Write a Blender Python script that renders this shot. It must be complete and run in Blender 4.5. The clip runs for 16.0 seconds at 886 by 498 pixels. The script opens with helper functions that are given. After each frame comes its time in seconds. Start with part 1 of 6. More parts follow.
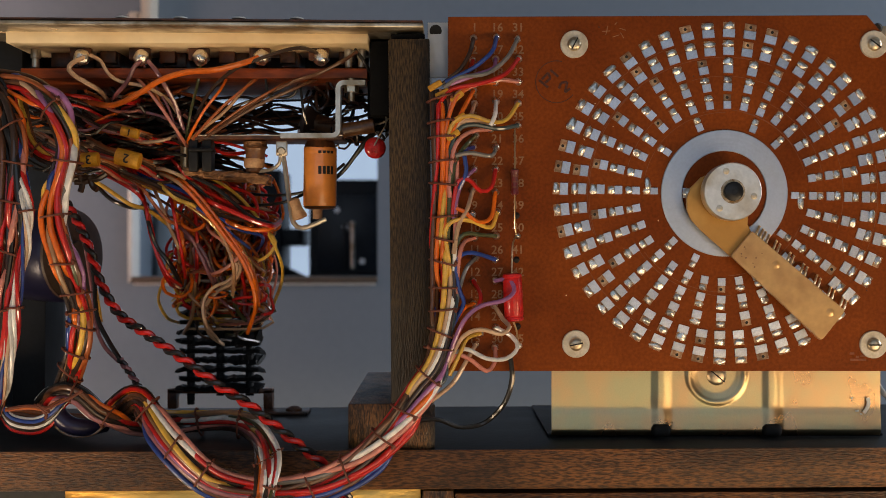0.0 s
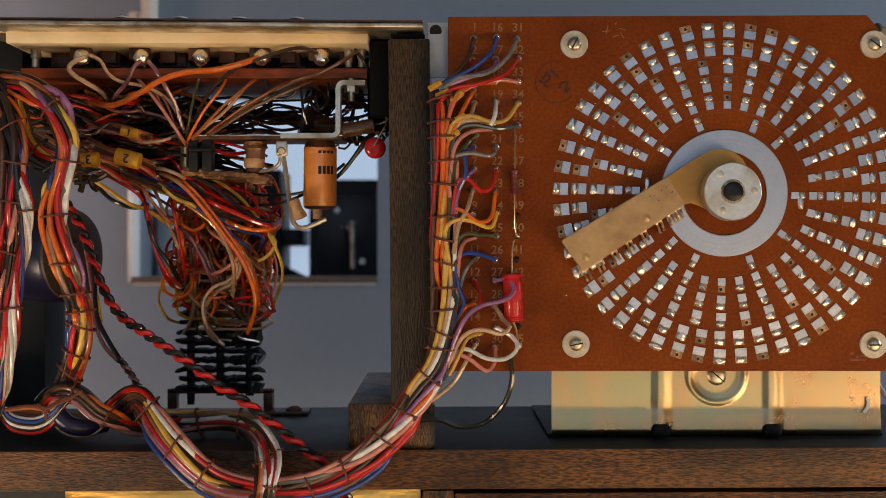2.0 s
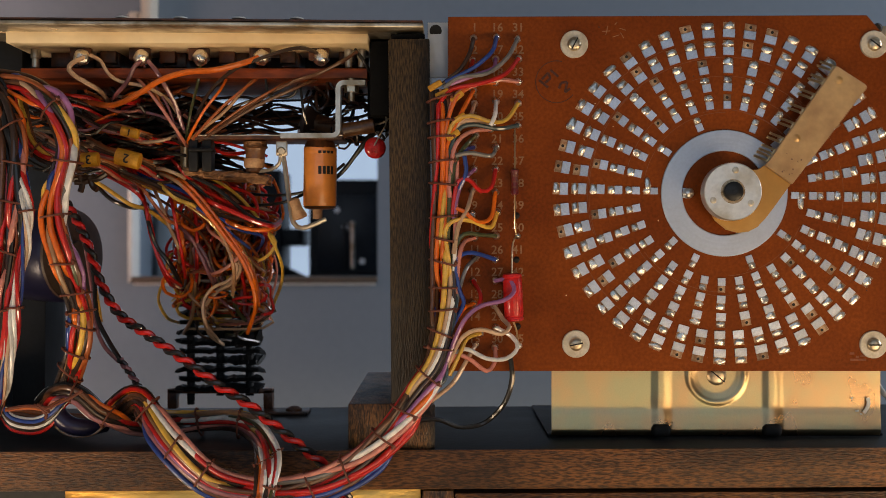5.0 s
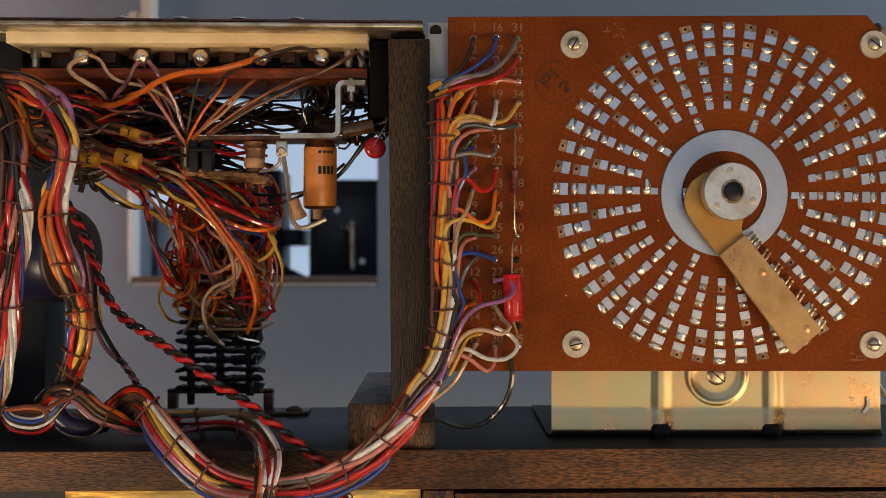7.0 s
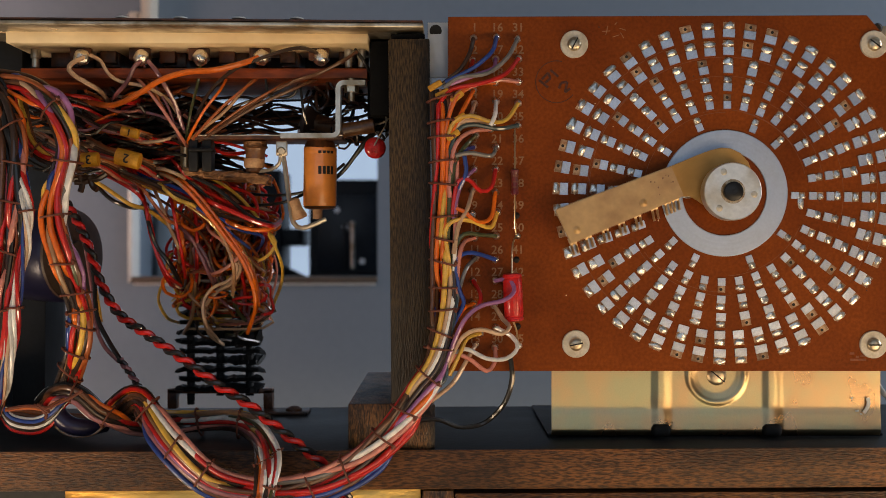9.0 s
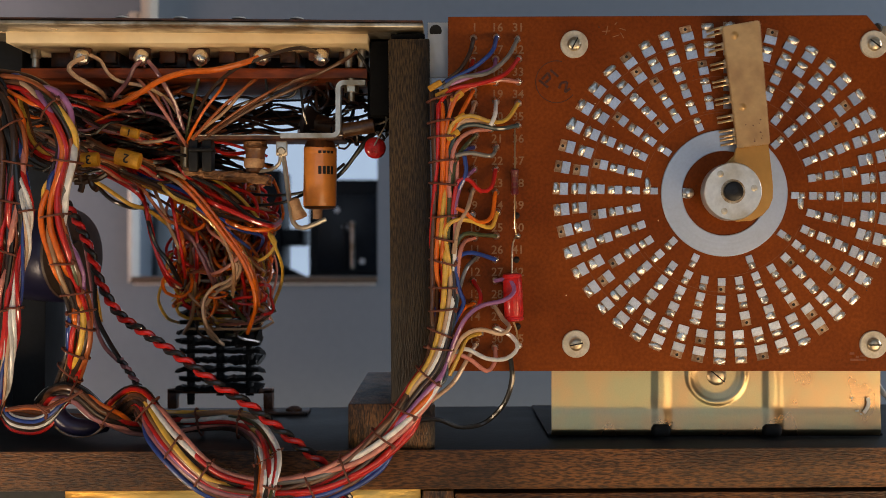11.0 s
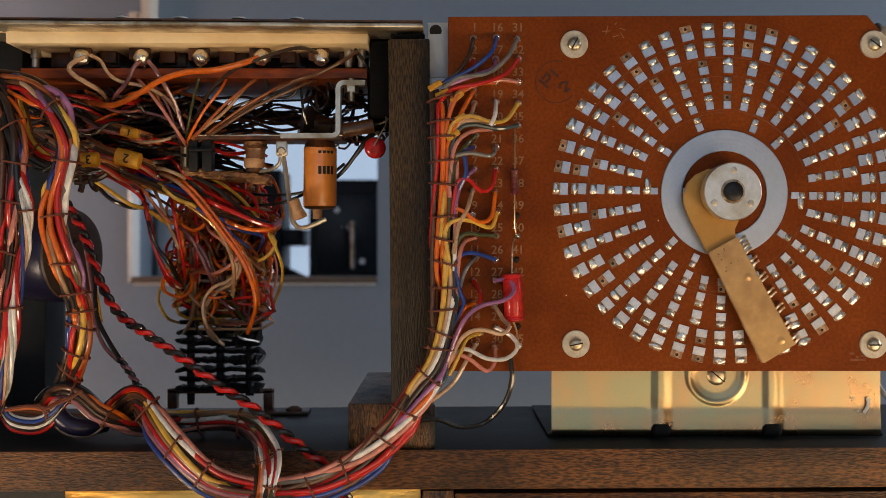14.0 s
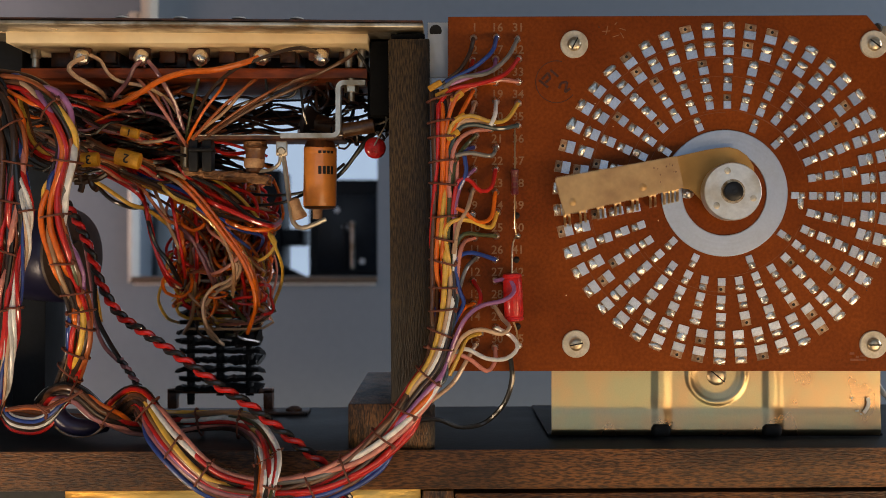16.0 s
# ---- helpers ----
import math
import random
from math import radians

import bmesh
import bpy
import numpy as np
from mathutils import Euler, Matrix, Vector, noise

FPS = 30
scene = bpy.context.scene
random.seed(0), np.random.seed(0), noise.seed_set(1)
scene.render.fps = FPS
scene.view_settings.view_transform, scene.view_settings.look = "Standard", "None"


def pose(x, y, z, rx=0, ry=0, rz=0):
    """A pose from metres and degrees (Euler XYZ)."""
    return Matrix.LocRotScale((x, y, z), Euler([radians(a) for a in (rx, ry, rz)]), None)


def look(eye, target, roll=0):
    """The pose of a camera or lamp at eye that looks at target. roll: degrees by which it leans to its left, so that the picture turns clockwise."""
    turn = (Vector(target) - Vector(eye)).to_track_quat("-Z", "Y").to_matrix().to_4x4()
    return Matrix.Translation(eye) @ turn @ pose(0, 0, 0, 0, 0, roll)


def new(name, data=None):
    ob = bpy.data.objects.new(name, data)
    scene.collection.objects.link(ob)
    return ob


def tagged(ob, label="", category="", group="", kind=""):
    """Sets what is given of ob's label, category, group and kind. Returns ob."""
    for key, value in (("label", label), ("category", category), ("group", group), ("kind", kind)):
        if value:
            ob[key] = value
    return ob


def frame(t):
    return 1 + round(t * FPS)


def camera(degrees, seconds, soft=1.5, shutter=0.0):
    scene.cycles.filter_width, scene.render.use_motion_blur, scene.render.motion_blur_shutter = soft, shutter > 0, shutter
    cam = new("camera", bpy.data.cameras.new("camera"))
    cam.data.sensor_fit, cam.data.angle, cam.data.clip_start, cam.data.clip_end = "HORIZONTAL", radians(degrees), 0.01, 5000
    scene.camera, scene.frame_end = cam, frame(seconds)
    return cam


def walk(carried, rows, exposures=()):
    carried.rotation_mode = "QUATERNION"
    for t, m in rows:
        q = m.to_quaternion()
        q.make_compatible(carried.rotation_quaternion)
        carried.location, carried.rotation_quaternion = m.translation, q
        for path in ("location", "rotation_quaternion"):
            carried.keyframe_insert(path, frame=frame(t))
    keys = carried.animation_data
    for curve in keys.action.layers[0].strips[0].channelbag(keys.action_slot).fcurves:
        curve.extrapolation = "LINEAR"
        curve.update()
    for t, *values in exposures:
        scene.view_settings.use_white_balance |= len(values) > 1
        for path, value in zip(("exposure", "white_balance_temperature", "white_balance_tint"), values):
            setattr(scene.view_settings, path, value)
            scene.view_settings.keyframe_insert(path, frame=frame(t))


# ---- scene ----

EYE = Vector((0, -0.431, 1.1))        # the tripod's head
FOCUS = 2154.0                        # the lens: 1568 across, 882 down
cam = camera(40.0, 16.0, soft=0.5, shutter=0.4)
cam.data.dof.use_dof, cam.data.dof.focus_distance, cam.data.dof.aperture_fstop = True, 0.435, 20.0
walk(cam, [(0, look(EYE, EYE + Vector((0, 1, 0)))), (16, look(EYE, EYE + Vector((0, 1, 0))))], [(0, 0.0), (16, 0.0)])


def at(u, v, y=0.0):
    """A place from its bearing at the tripod (u to the right, v down, centre 784, 441) and its depth y behind the board's face."""
    d = (y - EYE.y) / FOCUS
    return Vector(((u - 784) * d, y, EYE.z + (441 - v) * d))


# ---- light ----
world = bpy.data.worlds.new("world")
scene.world = world
world.use_nodes = True
world.node_tree.nodes["Background"].inputs[0].default_value = (0.30, 0.36, 0.45, 1)
world.node_tree.nodes["Background"].inputs[1].default_value = 0.2


def area_lamp(name, eye, target, power, size, size_y, colour):
    lamp = bpy.data.lights.new(name, "AREA")
    lamp.shape, lamp.size, lamp.size_y, lamp.energy, lamp.color = "RECTANGLE", size, size_y, power, colour
    ob = new(name, lamp)
    ob.matrix_basis = look(eye, target)
    return ob


# daylight from the window behind the tripod and from the one in the east wall; then warm sources out of view, inferred
# from shadows, glints and the panel's warm tint: a lamp beside the grey panel, a wide warm glow and two small warm
# lamps that stand low before the cabinet
area_lamp("window_light", (-0.25, -2.55, 1.72), (-0.25, 0, 1.45), 6.8, 3.0, 1.45, (0.64, 0.80, 1.0))
area_lamp("window_light", (1.97, 0.35, 1.50), (0.6, 0.75, 1.30), 24.0, 0.9, 1.0, (0.90, 0.94, 1.0))
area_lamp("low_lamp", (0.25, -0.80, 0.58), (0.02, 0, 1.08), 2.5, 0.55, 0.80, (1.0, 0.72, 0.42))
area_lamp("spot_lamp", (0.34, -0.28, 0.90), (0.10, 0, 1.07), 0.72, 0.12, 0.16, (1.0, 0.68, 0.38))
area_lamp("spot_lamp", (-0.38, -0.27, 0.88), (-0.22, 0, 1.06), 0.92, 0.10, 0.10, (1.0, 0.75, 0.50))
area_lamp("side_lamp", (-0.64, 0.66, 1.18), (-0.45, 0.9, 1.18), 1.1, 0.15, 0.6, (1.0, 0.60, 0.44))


# ---- materials ----
def mat(name, base, rough=0.5, metal=0.0, vary=0.12, grain=60.0, bump=0.1, second=None, stretch=(1, 1, 1), coat=0.0, fine=6.0, emit=0.0, spec=0.5, random_tone=0.0, mix_lo=0.42, mix_hi=0.62, crisp=0.2, coat_rough=0.25):
    """Noise at two scales over a base colour; second: the colour of stains and wear."""
    m = bpy.data.materials.new(name)
    m.use_nodes = True
    n, l = m.node_tree.nodes, m.node_tree.links
    b = n["Principled BSDF"]
    tc = n.new("ShaderNodeTexCoord")
    mp = n.new("ShaderNodeMapping")
    mp.inputs["Scale"].default_value = stretch
    l.new(tc.outputs["Object"], mp.inputs["Vector"])
    big, small = n.new("ShaderNodeTexNoise"), n.new("ShaderNodeTexNoise")
    big.inputs["Scale"].default_value, big.inputs["Detail"].default_value = grain, 5
    small.inputs["Scale"].default_value, small.inputs["Detail"].default_value = grain * fine, 4
    for t in (big, small):
        l.new(mp.outputs[0], t.inputs["Vector"])
    ramp = n.new("ShaderNodeMapRange")
    ramp.inputs[1].default_value, ramp.inputs[2].default_value = mix_lo, mix_hi
    l.new(big.outputs["Fac"], ramp.inputs[0])
    mix = n.new("ShaderNodeMix")
    mix.data_type = "RGBA"
    mix.inputs[6].default_value = (*base, 1)
    mix.inputs[7].default_value = (*(second or [c * (1 - vary) for c in base]), 1)
    l.new(ramp.outputs[0], mix.inputs[0])
    hsv = n.new("ShaderNodeHueSaturation")
    val = n.new("ShaderNodeMapRange")
    val.inputs[1].default_value, val.inputs[2].default_value = 0.5 - crisp, 0.5 + crisp
    val.inputs[3].default_value, val.inputs[4].default_value = 1 - vary, 1 + vary
    l.new(small.outputs["Fac"], val.inputs[0])
    l.new(mix.outputs[2], hsv.inputs["Color"])
    if random_tone:
        info = n.new("ShaderNodeObjectInfo")
        tone = n.new("ShaderNodeMapRange")
        tone.inputs[3].default_value, tone.inputs[4].default_value = 1 - random_tone, 1 + random_tone
        mul = n.new("ShaderNodeMath")
        mul.operation = "MULTIPLY"
        l.new(info.outputs["Random"], tone.inputs[0])
        l.new(tone.outputs[0], mul.inputs[0])
        l.new(val.outputs[0], mul.inputs[1])
        l.new(mul.outputs[0], hsv.inputs["Value"])
    else:
        l.new(val.outputs[0], hsv.inputs["Value"])
    l.new(hsv.outputs[0], b.inputs["Base Color"])
    rr = n.new("ShaderNodeMapRange")
    rr.inputs[3].default_value, rr.inputs[4].default_value = max(rough - 0.08, 0.03), min(rough + 0.1, 1)
    l.new(big.outputs["Fac"], rr.inputs[0])
    l.new(rr.outputs[0], b.inputs["Roughness"])
    b.inputs["Metallic"].default_value = metal
    b.inputs["Coat Weight"].default_value = coat
    b.inputs["Coat Roughness"].default_value = coat_rough
    b.inputs["Coat IOR"].default_value = 1.6
    b.inputs["Specular IOR Level"].default_value = spec
    if bump:
        bp = n.new("ShaderNodeBump")
        bp.inputs["Strength"].default_value, bp.inputs["Distance"].default_value = min(bump, 1), 0.0004 * max(bump, 1)
        l.new(small.outputs["Fac"], bp.inputs["Height"])
        l.new(bp.outputs[0], b.inputs["Normal"])
    if emit:
        l.new(hsv.outputs[0], b.inputs["Emission Color"])
        b.inputs["Emission Strength"].default_value = emit
    return m


M = {
    "board": mat("board_laminate", (0.245, 0.056, 0.0070), 0.44, 0, 0.16, 30, 0.08, (0.152, 0.031, 0.0045), fine=30, spec=0.10, mix_lo=0.36, mix_hi=0.70, crisp=0.16),
    "board_edge": mat("board_edge", (0.42, 0.20, 0.08), 0.6, 0, 0.2, 80),
    "tin": mat("tinned_contact", (0.63, 0.66, 0.73), 0.34, 0.95, 0.12, 300, 0.2, random_tone=0.15),
    "copper": mat("bare_copper", (0.46, 0.32, 0.20), 0.45, 0.2, 0.2, 500, 0.1, (0.26, 0.13, 0.06), random_tone=0.4),
    "solder": mat("solder", (0.90, 0.86, 0.80), 0.27, 1.0, 0.06, 300, 0.05, random_tone=0.10),
    "flux": mat("flux", (0.22, 0.10, 0.03), 0.3, 0, 0.3, 400, 0.1, coat=0.6),
    "hole": mat("hole_dark", (0.012, 0.009, 0.007), 0.7, 0, 0.3),
    "ring": mat("brushed_ring", (0.54, 0.60, 0.71), 0.42, 0.9, 0.04, 90, 0.05, fine=12),
    "hub": mat("hub_aluminium", (0.82, 0.79, 0.73), 0.36, 0.9, 0.08, 90, 0.06, (0.58, 0.52, 0.42)),
    "hub_stain": mat("stained_aluminium", (0.60, 0.50, 0.36), 0.4, 0.7, 0.2, 420, 0.06, (0.26, 0.15, 0.06), mix_lo=0.42, mix_hi=0.66),
    "shaft": mat("black_shaft", (0.02, 0.021, 0.024), 0.32, 0.4, 0.2),
    "arm": mat("arm_phenolic", (0.60, 0.37, 0.145), 0.32, 0.35, 0.08, 75, 0.10, (0.36, 0.19, 0.065), fine=5, mix_lo=0.50, mix_hi=0.78, coat=0.35, coat_rough=0.2),
    "arm_hub": mat("arm_phenolic_amber", (0.55, 0.31, 0.085), 0.42, 0.35, 0.05, 60, 0.05, (0.47, 0.25, 0.06)),
    "brass": mat("brass_finger", (0.70, 0.48, 0.26), 0.3, 1.0, 0.12, 200, 0.1),
    "screw": mat("brass_screw", (0.72, 0.63, 0.48), 0.36, 1.0, 0.15, 200, 0.2, (0.48, 0.38, 0.25)),
    "washer": mat("fibre_washer", (0.66, 0.62, 0.54), 0.55, 0.1, 0.1, 200, 0.2, (0.54, 0.48, 0.38)),
    "gold": mat("passivated_steel", (0.64, 0.42, 0.23), 0.28, 1.0, 0.06, 42, 0.08, (0.47, 0.45, 0.27), stretch=(1.4, 1, 0.9), fine=50, mix_lo=0.38, mix_hi=0.66),
    "steel": mat("dull_steel", (0.66, 0.60, 0.50), 0.30, 0.7, 0.1, 90, 0.1, (0.36, 0.28, 0.18)),
    "dark_steel": mat("browned_steel", (0.50, 0.43, 0.33), 0.36, 0.5, 0.15, 60, 0.1, (0.34, 0.26, 0.16), stretch=(0.2, 1, 1)),
    "grey_metal": mat("grey_plate", (0.74, 0.74, 0.74), 0.5, 0.2, 0.06, 40, 0.05),
    # brown wood: its crisp tone speckle is grain plus painted-in glints
    "wood": mat("brown_wood", (0.128, 0.050, 0.012), 0.34, 0, 0.6, 75, 1.2, (0.050, 0.019, 0.005), stretch=(0.22, 1, 1.0), fine=24, crisp=0.10, spec=0.42),
    "wood_up": mat("brown_wood_upright", (0.070, 0.043, 0.017), 0.36, 0, 0.65, 60, 1.0, (0.018, 0.011, 0.005), stretch=(1.0, 1, 0.12), fine=44, spec=0.35, crisp=0.10),
    "wood_end": mat("brown_wood_end", (0.15, 0.066, 0.018), 0.34, 0, 0.7, 100, 1.0, (0.018, 0.010, 0.006), stretch=(1.8, 1, 0.35), fine=17, spec=0.5, crisp=0.10),
    "black_paint": mat("black_paint", (0.016, 0.018, 0.020), 0.45, 0, 0.25, 60, 0.3, (0.025, 0.025, 0.026), spec=0.38),
    "cream": mat("cream_plastic", (0.94, 0.77, 0.50), 0.5, 0, 0.05, 30, 0.05, (0.86, 0.66, 0.39)),
    "phenolic": mat("phenolic_strip", (0.27, 0.052, 0.008), 0.34, 0, 0.4, 90, 0.8, (0.08, 0.018, 0.005), stretch=(0.25, 1, 1), spec=0.3),
    "dark_brown": mat("dark_brown", (0.120, 0.042, 0.014), 0.36, 0, 0.3, 120, 0.3, (0.035, 0.015, 0.008)),
    "black_plastic": mat("black_plastic", (0.010, 0.010, 0.011), 0.5, 0, 0.2, 100, 0.1, spec=0.3),
    "navy": mat("navy_can", (0.019, 0.018, 0.055), 0.32, 0.1, 0.2, 60, 0.05),
    "coil_face": mat("coil_face", (0.075, 0.046, 0.034), 0.5, 0, 0.2, 40, 0.1),
    "orange_can": mat("orange_can", (0.92, 0.32, 0.055), 0.40, 0, 0.06, 60, 0.05, (0.80, 0.25, 0.04), coat=0.8, coat_rough=0.12),
    "red_can": mat("red_can", (0.60, 0.012, 0.012), 0.45, 0, 0.14, 200, 0.5, (0.46, 0.008, 0.009), coat=0.4, coat_rough=0.15, spec=0.3),
    "maroon": mat("maroon_resistor", (0.15, 0.014, 0.013), 0.3, 0, 0.2, 200, 0.1, coat=0.5),
    "tag": mat("yellow_tag", (0.66, 0.33, 0.02), 0.55, 0, 0.12, 200, 0.1, (0.50, 0.22, 0.012)),
    "scuff": mat("worn_laminate", (0.225, 0.064, 0.018), 0.5, 0, 0.3, 300, 0),
    # flat black fill for the gap's shade and the clutter slabs, no dirt
    "dark_fill": mat("matt_black", (0.006, 0.006, 0.006), 0.8, 0, 0.2, 100, 0.1, spec=0.15),
    "resin": mat("brown_resin", (0.20, 0.088, 0.034), 0.3, 0, 0.25, 120, 0.2, (0.09, 0.036, 0.014), coat=0.4),
    "stamp_ink": mat("stamp_ink", (0.075, 0.019, 0.006), 0.6, 0, 0.3, 300, 0),
    "ink": mat("black_ink", (0.015, 0.012, 0.010), 0.6, 0, 0.2),
    "legend": mat("beige_legend", (0.31, 0.155, 0.066), 0.6, 0, 0.25, 400, 0),
    "tie": mat("lacing_cord", (0.17, 0.048, 0.025), 0.6, 0, 0.2, 300, 0.3),
    "wall_grey": mat("grey_panel", (0.205, 0.262, 0.338), 0.6, 0, 0.03, 3, 0.02, fine=40),
    "wall": mat("room_paint", (0.40, 0.39, 0.37), 0.8, 0, 0.05, 3, 0.05),
    "floor": mat("room_floor", (0.24, 0.19, 0.14), 0.6, 0, 0.15, 6, 0.1),
    "white": mat("white_plastic", (0.80, 0.80, 0.78), 0.45, 0, 0.03, 20, 0.02),
    "sill": mat("brown_sill", (0.10, 0.07, 0.05), 0.5, 0, 0.15, 20, 0.05),
    "far_light": mat("far_daylight", (0.36, 0.45, 0.57), 0.7, 0, 0.04, 2, 0, emit=1.12),
    "beige": mat("beige_plastic", (0.66, 0.60, 0.52), 0.5, 0, 0.04, 20, 0.02),
    "reveal_shade": mat("reveal_dark_grey", (0.075, 0.085, 0.085), 0.5, 0, 0.1, 20, 0.1),
    "ragged": mat("ragged_fibre", (0.30, 0.14, 0.05), 0.34, 0.3, 0.5, 200, 1.5, (0.09, 0.035, 0.012), stretch=(0.4, 1, 1)),
    "ceramic": mat("tan_ceramic", (0.55, 0.33, 0.17), 0.55, 0, 0.15, 200, 0.2, (0.40, 0.20, 0.09)),
    "strap": mat("brass_plate", (0.95, 0.60, 0.17), 0.36, 1.0, 0.1, 70, 1.6, (0.74, 0.40, 0.09), stretch=(0.35, 1, 1), fine=5),
}
WIRE = {k: mat("wire_" + k, c, 0.42, 0, 0.10, 300, 0.05, [x * 0.8 for x in c], random_tone=0.14, coat=0.9, coat_rough=0.13, spec=0.25, fine=4) for k, c in dict(
    red=(0.56, 0.014, 0.010), orange=(0.84, 0.165, 0.007), yellow=(0.80, 0.48, 0.07), white=(0.86, 0.85, 0.83), cream=(0.66, 0.44, 0.28),
    brown=(0.13, 0.052, 0.024), dark=(0.040, 0.022, 0.015), black=(0.012, 0.011, 0.011), blue=(0.022, 0.060, 0.30), violet=(0.38, 0.15, 0.36),
    grey=(0.20, 0.19, 0.185), green=(0.075, 0.085, 0.030), pink=(0.66, 0.25, 0.19), tan=(0.40, 0.22, 0.11), teal=(0.045, 0.075, 0.085),
    mauve=(0.30, 0.12, 0.14), rust=(0.42, 0.11, 0.03)).items()}


# ---- building ----
def thing(name, label, category, at_=(0, 0, 0), group="", kind=""):
    """An Empty that parents the parts of one thing."""
    ob = new(name)
    ob.empty_display_size = 0.005
    ob.location = at_
    return tagged(ob, label, category, group, kind)


def hang(ob, parent):
    """ob becomes a part of parent, and keeps its place."""
    bpy.context.view_layer.update()
    ob.parent = parent
    ob.matrix_parent_inverse = parent.matrix_world.inverted()
    return ob


def smooth(me, angle=40):
    me.polygons.foreach_set("use_smooth", [True] * len(me.polygons))
    me.set_sharp_from_angle(angle=radians(angle))


def part(name, bm, material, parent=None, label="", m=None, angle=40):
    """Links a bmesh as one mesh object under a thing or a part."""
    me = bpy.data.meshes.new(name)
    bm.to_mesh(me)
    bm.free()
    me.materials.append(material)
    smooth(me, angle)
    return piece(name, me, parent, label, m)


def piece(name, me, parent=None, label="", m=None):
    ob = new(name, me)
    if m is not None:
        ob.matrix_basis = m
    if parent is not None:
        ob.parent = parent
        if m is None:
            ob.matrix_parent_inverse = WORLD_OF(parent).inverted()
    return tagged(ob, label)


def WORLD_OF(ob):
    m = ob.matrix_basis.copy()
    while ob.parent is not None:
        m = ob.parent.matrix_basis @ ob.matrix_parent_inverse @ m
        ob = ob.parent
    return m


def box(a, b, bevel=0.0003, turn=0.0, bm=None, seg=2):
    """A bevelled box between two corners; turn: degrees about the y axis, at its middle."""
    bm = bm or bmesh.new()
    lo, hi = [min(p, q) for p, q in zip(a, b)], [max(p, q) for p, q in zip(a, b)]
    mid, size = (Vector(lo) + Vector(hi)) / 2, Vector(hi) - Vector(lo)
    m = Matrix.Translation(mid) @ Matrix.Rotation(radians(turn), 4, "Y") @ Matrix.Diagonal((*size, 1))
    made = bmesh.ops.create_cube(bm, size=1, matrix=m)
    if bevel:
        edges = list({e for v in made["verts"] for e in v.link_edges})
        bmesh.ops.bevel(bm, geom=edges, offset=min(bevel, min(size) * 0.4), segments=seg, profile=0.5, affect="EDGES")
    return bm


def can(p, q, rings, sides=24, bm=None):
    """A turned body from p to q; rings: (share of the way, radius)."""
    bm = bm or bmesh.new()
    p, q = Vector(p), Vector(q)
    turn = (q - p).to_track_quat("Z", "Y").to_matrix()
    loops = []
    for s, r in rings:
        c = p.lerp(q, s)
        loops.append([bm.verts.new(c + turn @ Vector((r * math.cos(a), r * math.sin(a), 0))) for a in (2 * math.pi * i / sides for i in range(sides))])
    for A, B in zip(loops, loops[1:]):
        for i in range(sides):
            bm.faces.new((A[i], A[(i + 1) % sides], B[(i + 1) % sides], B[i]))
    bm.faces.new(loops[0][::-1])
    bm.faces.new(loops[-1])
    return bm


def curve_points(pts, step=0.0015):
    """A smooth line through the points (Catmull-Rom), in even steps."""
    pts = [Vector(p) for p in pts]
    ext = [pts[0] * 2 - pts[1]] + pts + [pts[-1] * 2 - pts[-2]]
    out = []
    for a, b, c, d in zip(ext, ext[1:], ext[2:], ext[3:]):
        n = max(2, int((c - b).length / step))
        for i in range(n):
            t = i / n
            out.append(0.5 * ((2 * b) + (c - a) * t + (2 * a - 5 * b + 4 * c - d) * t * t + (3 * b - a - 3 * c + d) * t ** 3))
    return out + [pts[-1]]


def tube(line, r, sides=8, closed=False, flat=1.0):
    """A round bar along a line, as mesh data lists."""
    bm = bmesh.new()
    loops, n = [], len(line)
    up = Vector((0, 1, 0.02)).normalized()
    for i, p in enumerate(line):
        if closed:
            d = line[(i + 1) % n] - line[i - 1]
        else:
            d = line[min(i + 1, n - 1)] - line[max(i - 1, 0)]
        if d.length < 1e-9:
            d = Vector((1, 0, 0))
        d.normalize()
        up = (up - d * up.dot(d))
        if up.length < 1e-4:
            up = d.orthogonal()
        up.normalize()
        side = d.cross(up)
        loops.append([bm.verts.new(p + r * (math.cos(a) * up * flat + math.sin(a) * side)) for a in (2 * math.pi * k / sides for k in range(sides))])
    pairs = list(zip(loops, loops[1:])) + ([(loops[-1], loops[0])] if closed else [])
    for A, B in pairs:
        for k in range(sides):
            bm.faces.new((A[k], A[(k + 1) % sides], B[(k + 1) % sides], B[k]))
    if not closed:
        bm.faces.new(loops[0][::-1])
        bm.faces.new(loops[-1])
    return bm


def lettering(name, text, size, m, material, parent):
    """Flat raised lettering in the built-in font."""
    cu = bpy.data.curves.new(name, "FONT")
    cu.body, cu.size, cu.extrude, cu.align_x, cu.align_y = text, size, 0.00006, "CENTER", "CENTER"
    cu.resolution_u, cu.offset = 3, size * 0.015
    tmp = bpy.data.objects.new(name, cu)
    scene.collection.objects.link(tmp)
    bpy.context.view_layer.update()
    me = bpy.data.meshes.new_from_object(tmp.evaluated_get(bpy.context.evaluated_depsgraph_get()))
    bpy.data.objects.remove(tmp)
    me.materials.clear()
    me.materials.append(material)
    ob = piece(name, me, None, "", m)
    ob.parent = parent
    ob.matrix_parent_inverse = WORLD_OF(parent).inverted()
    return ob


FRONT = Matrix.Rotation(radians(90), 4, "X")          # lies upright, faces the tripod

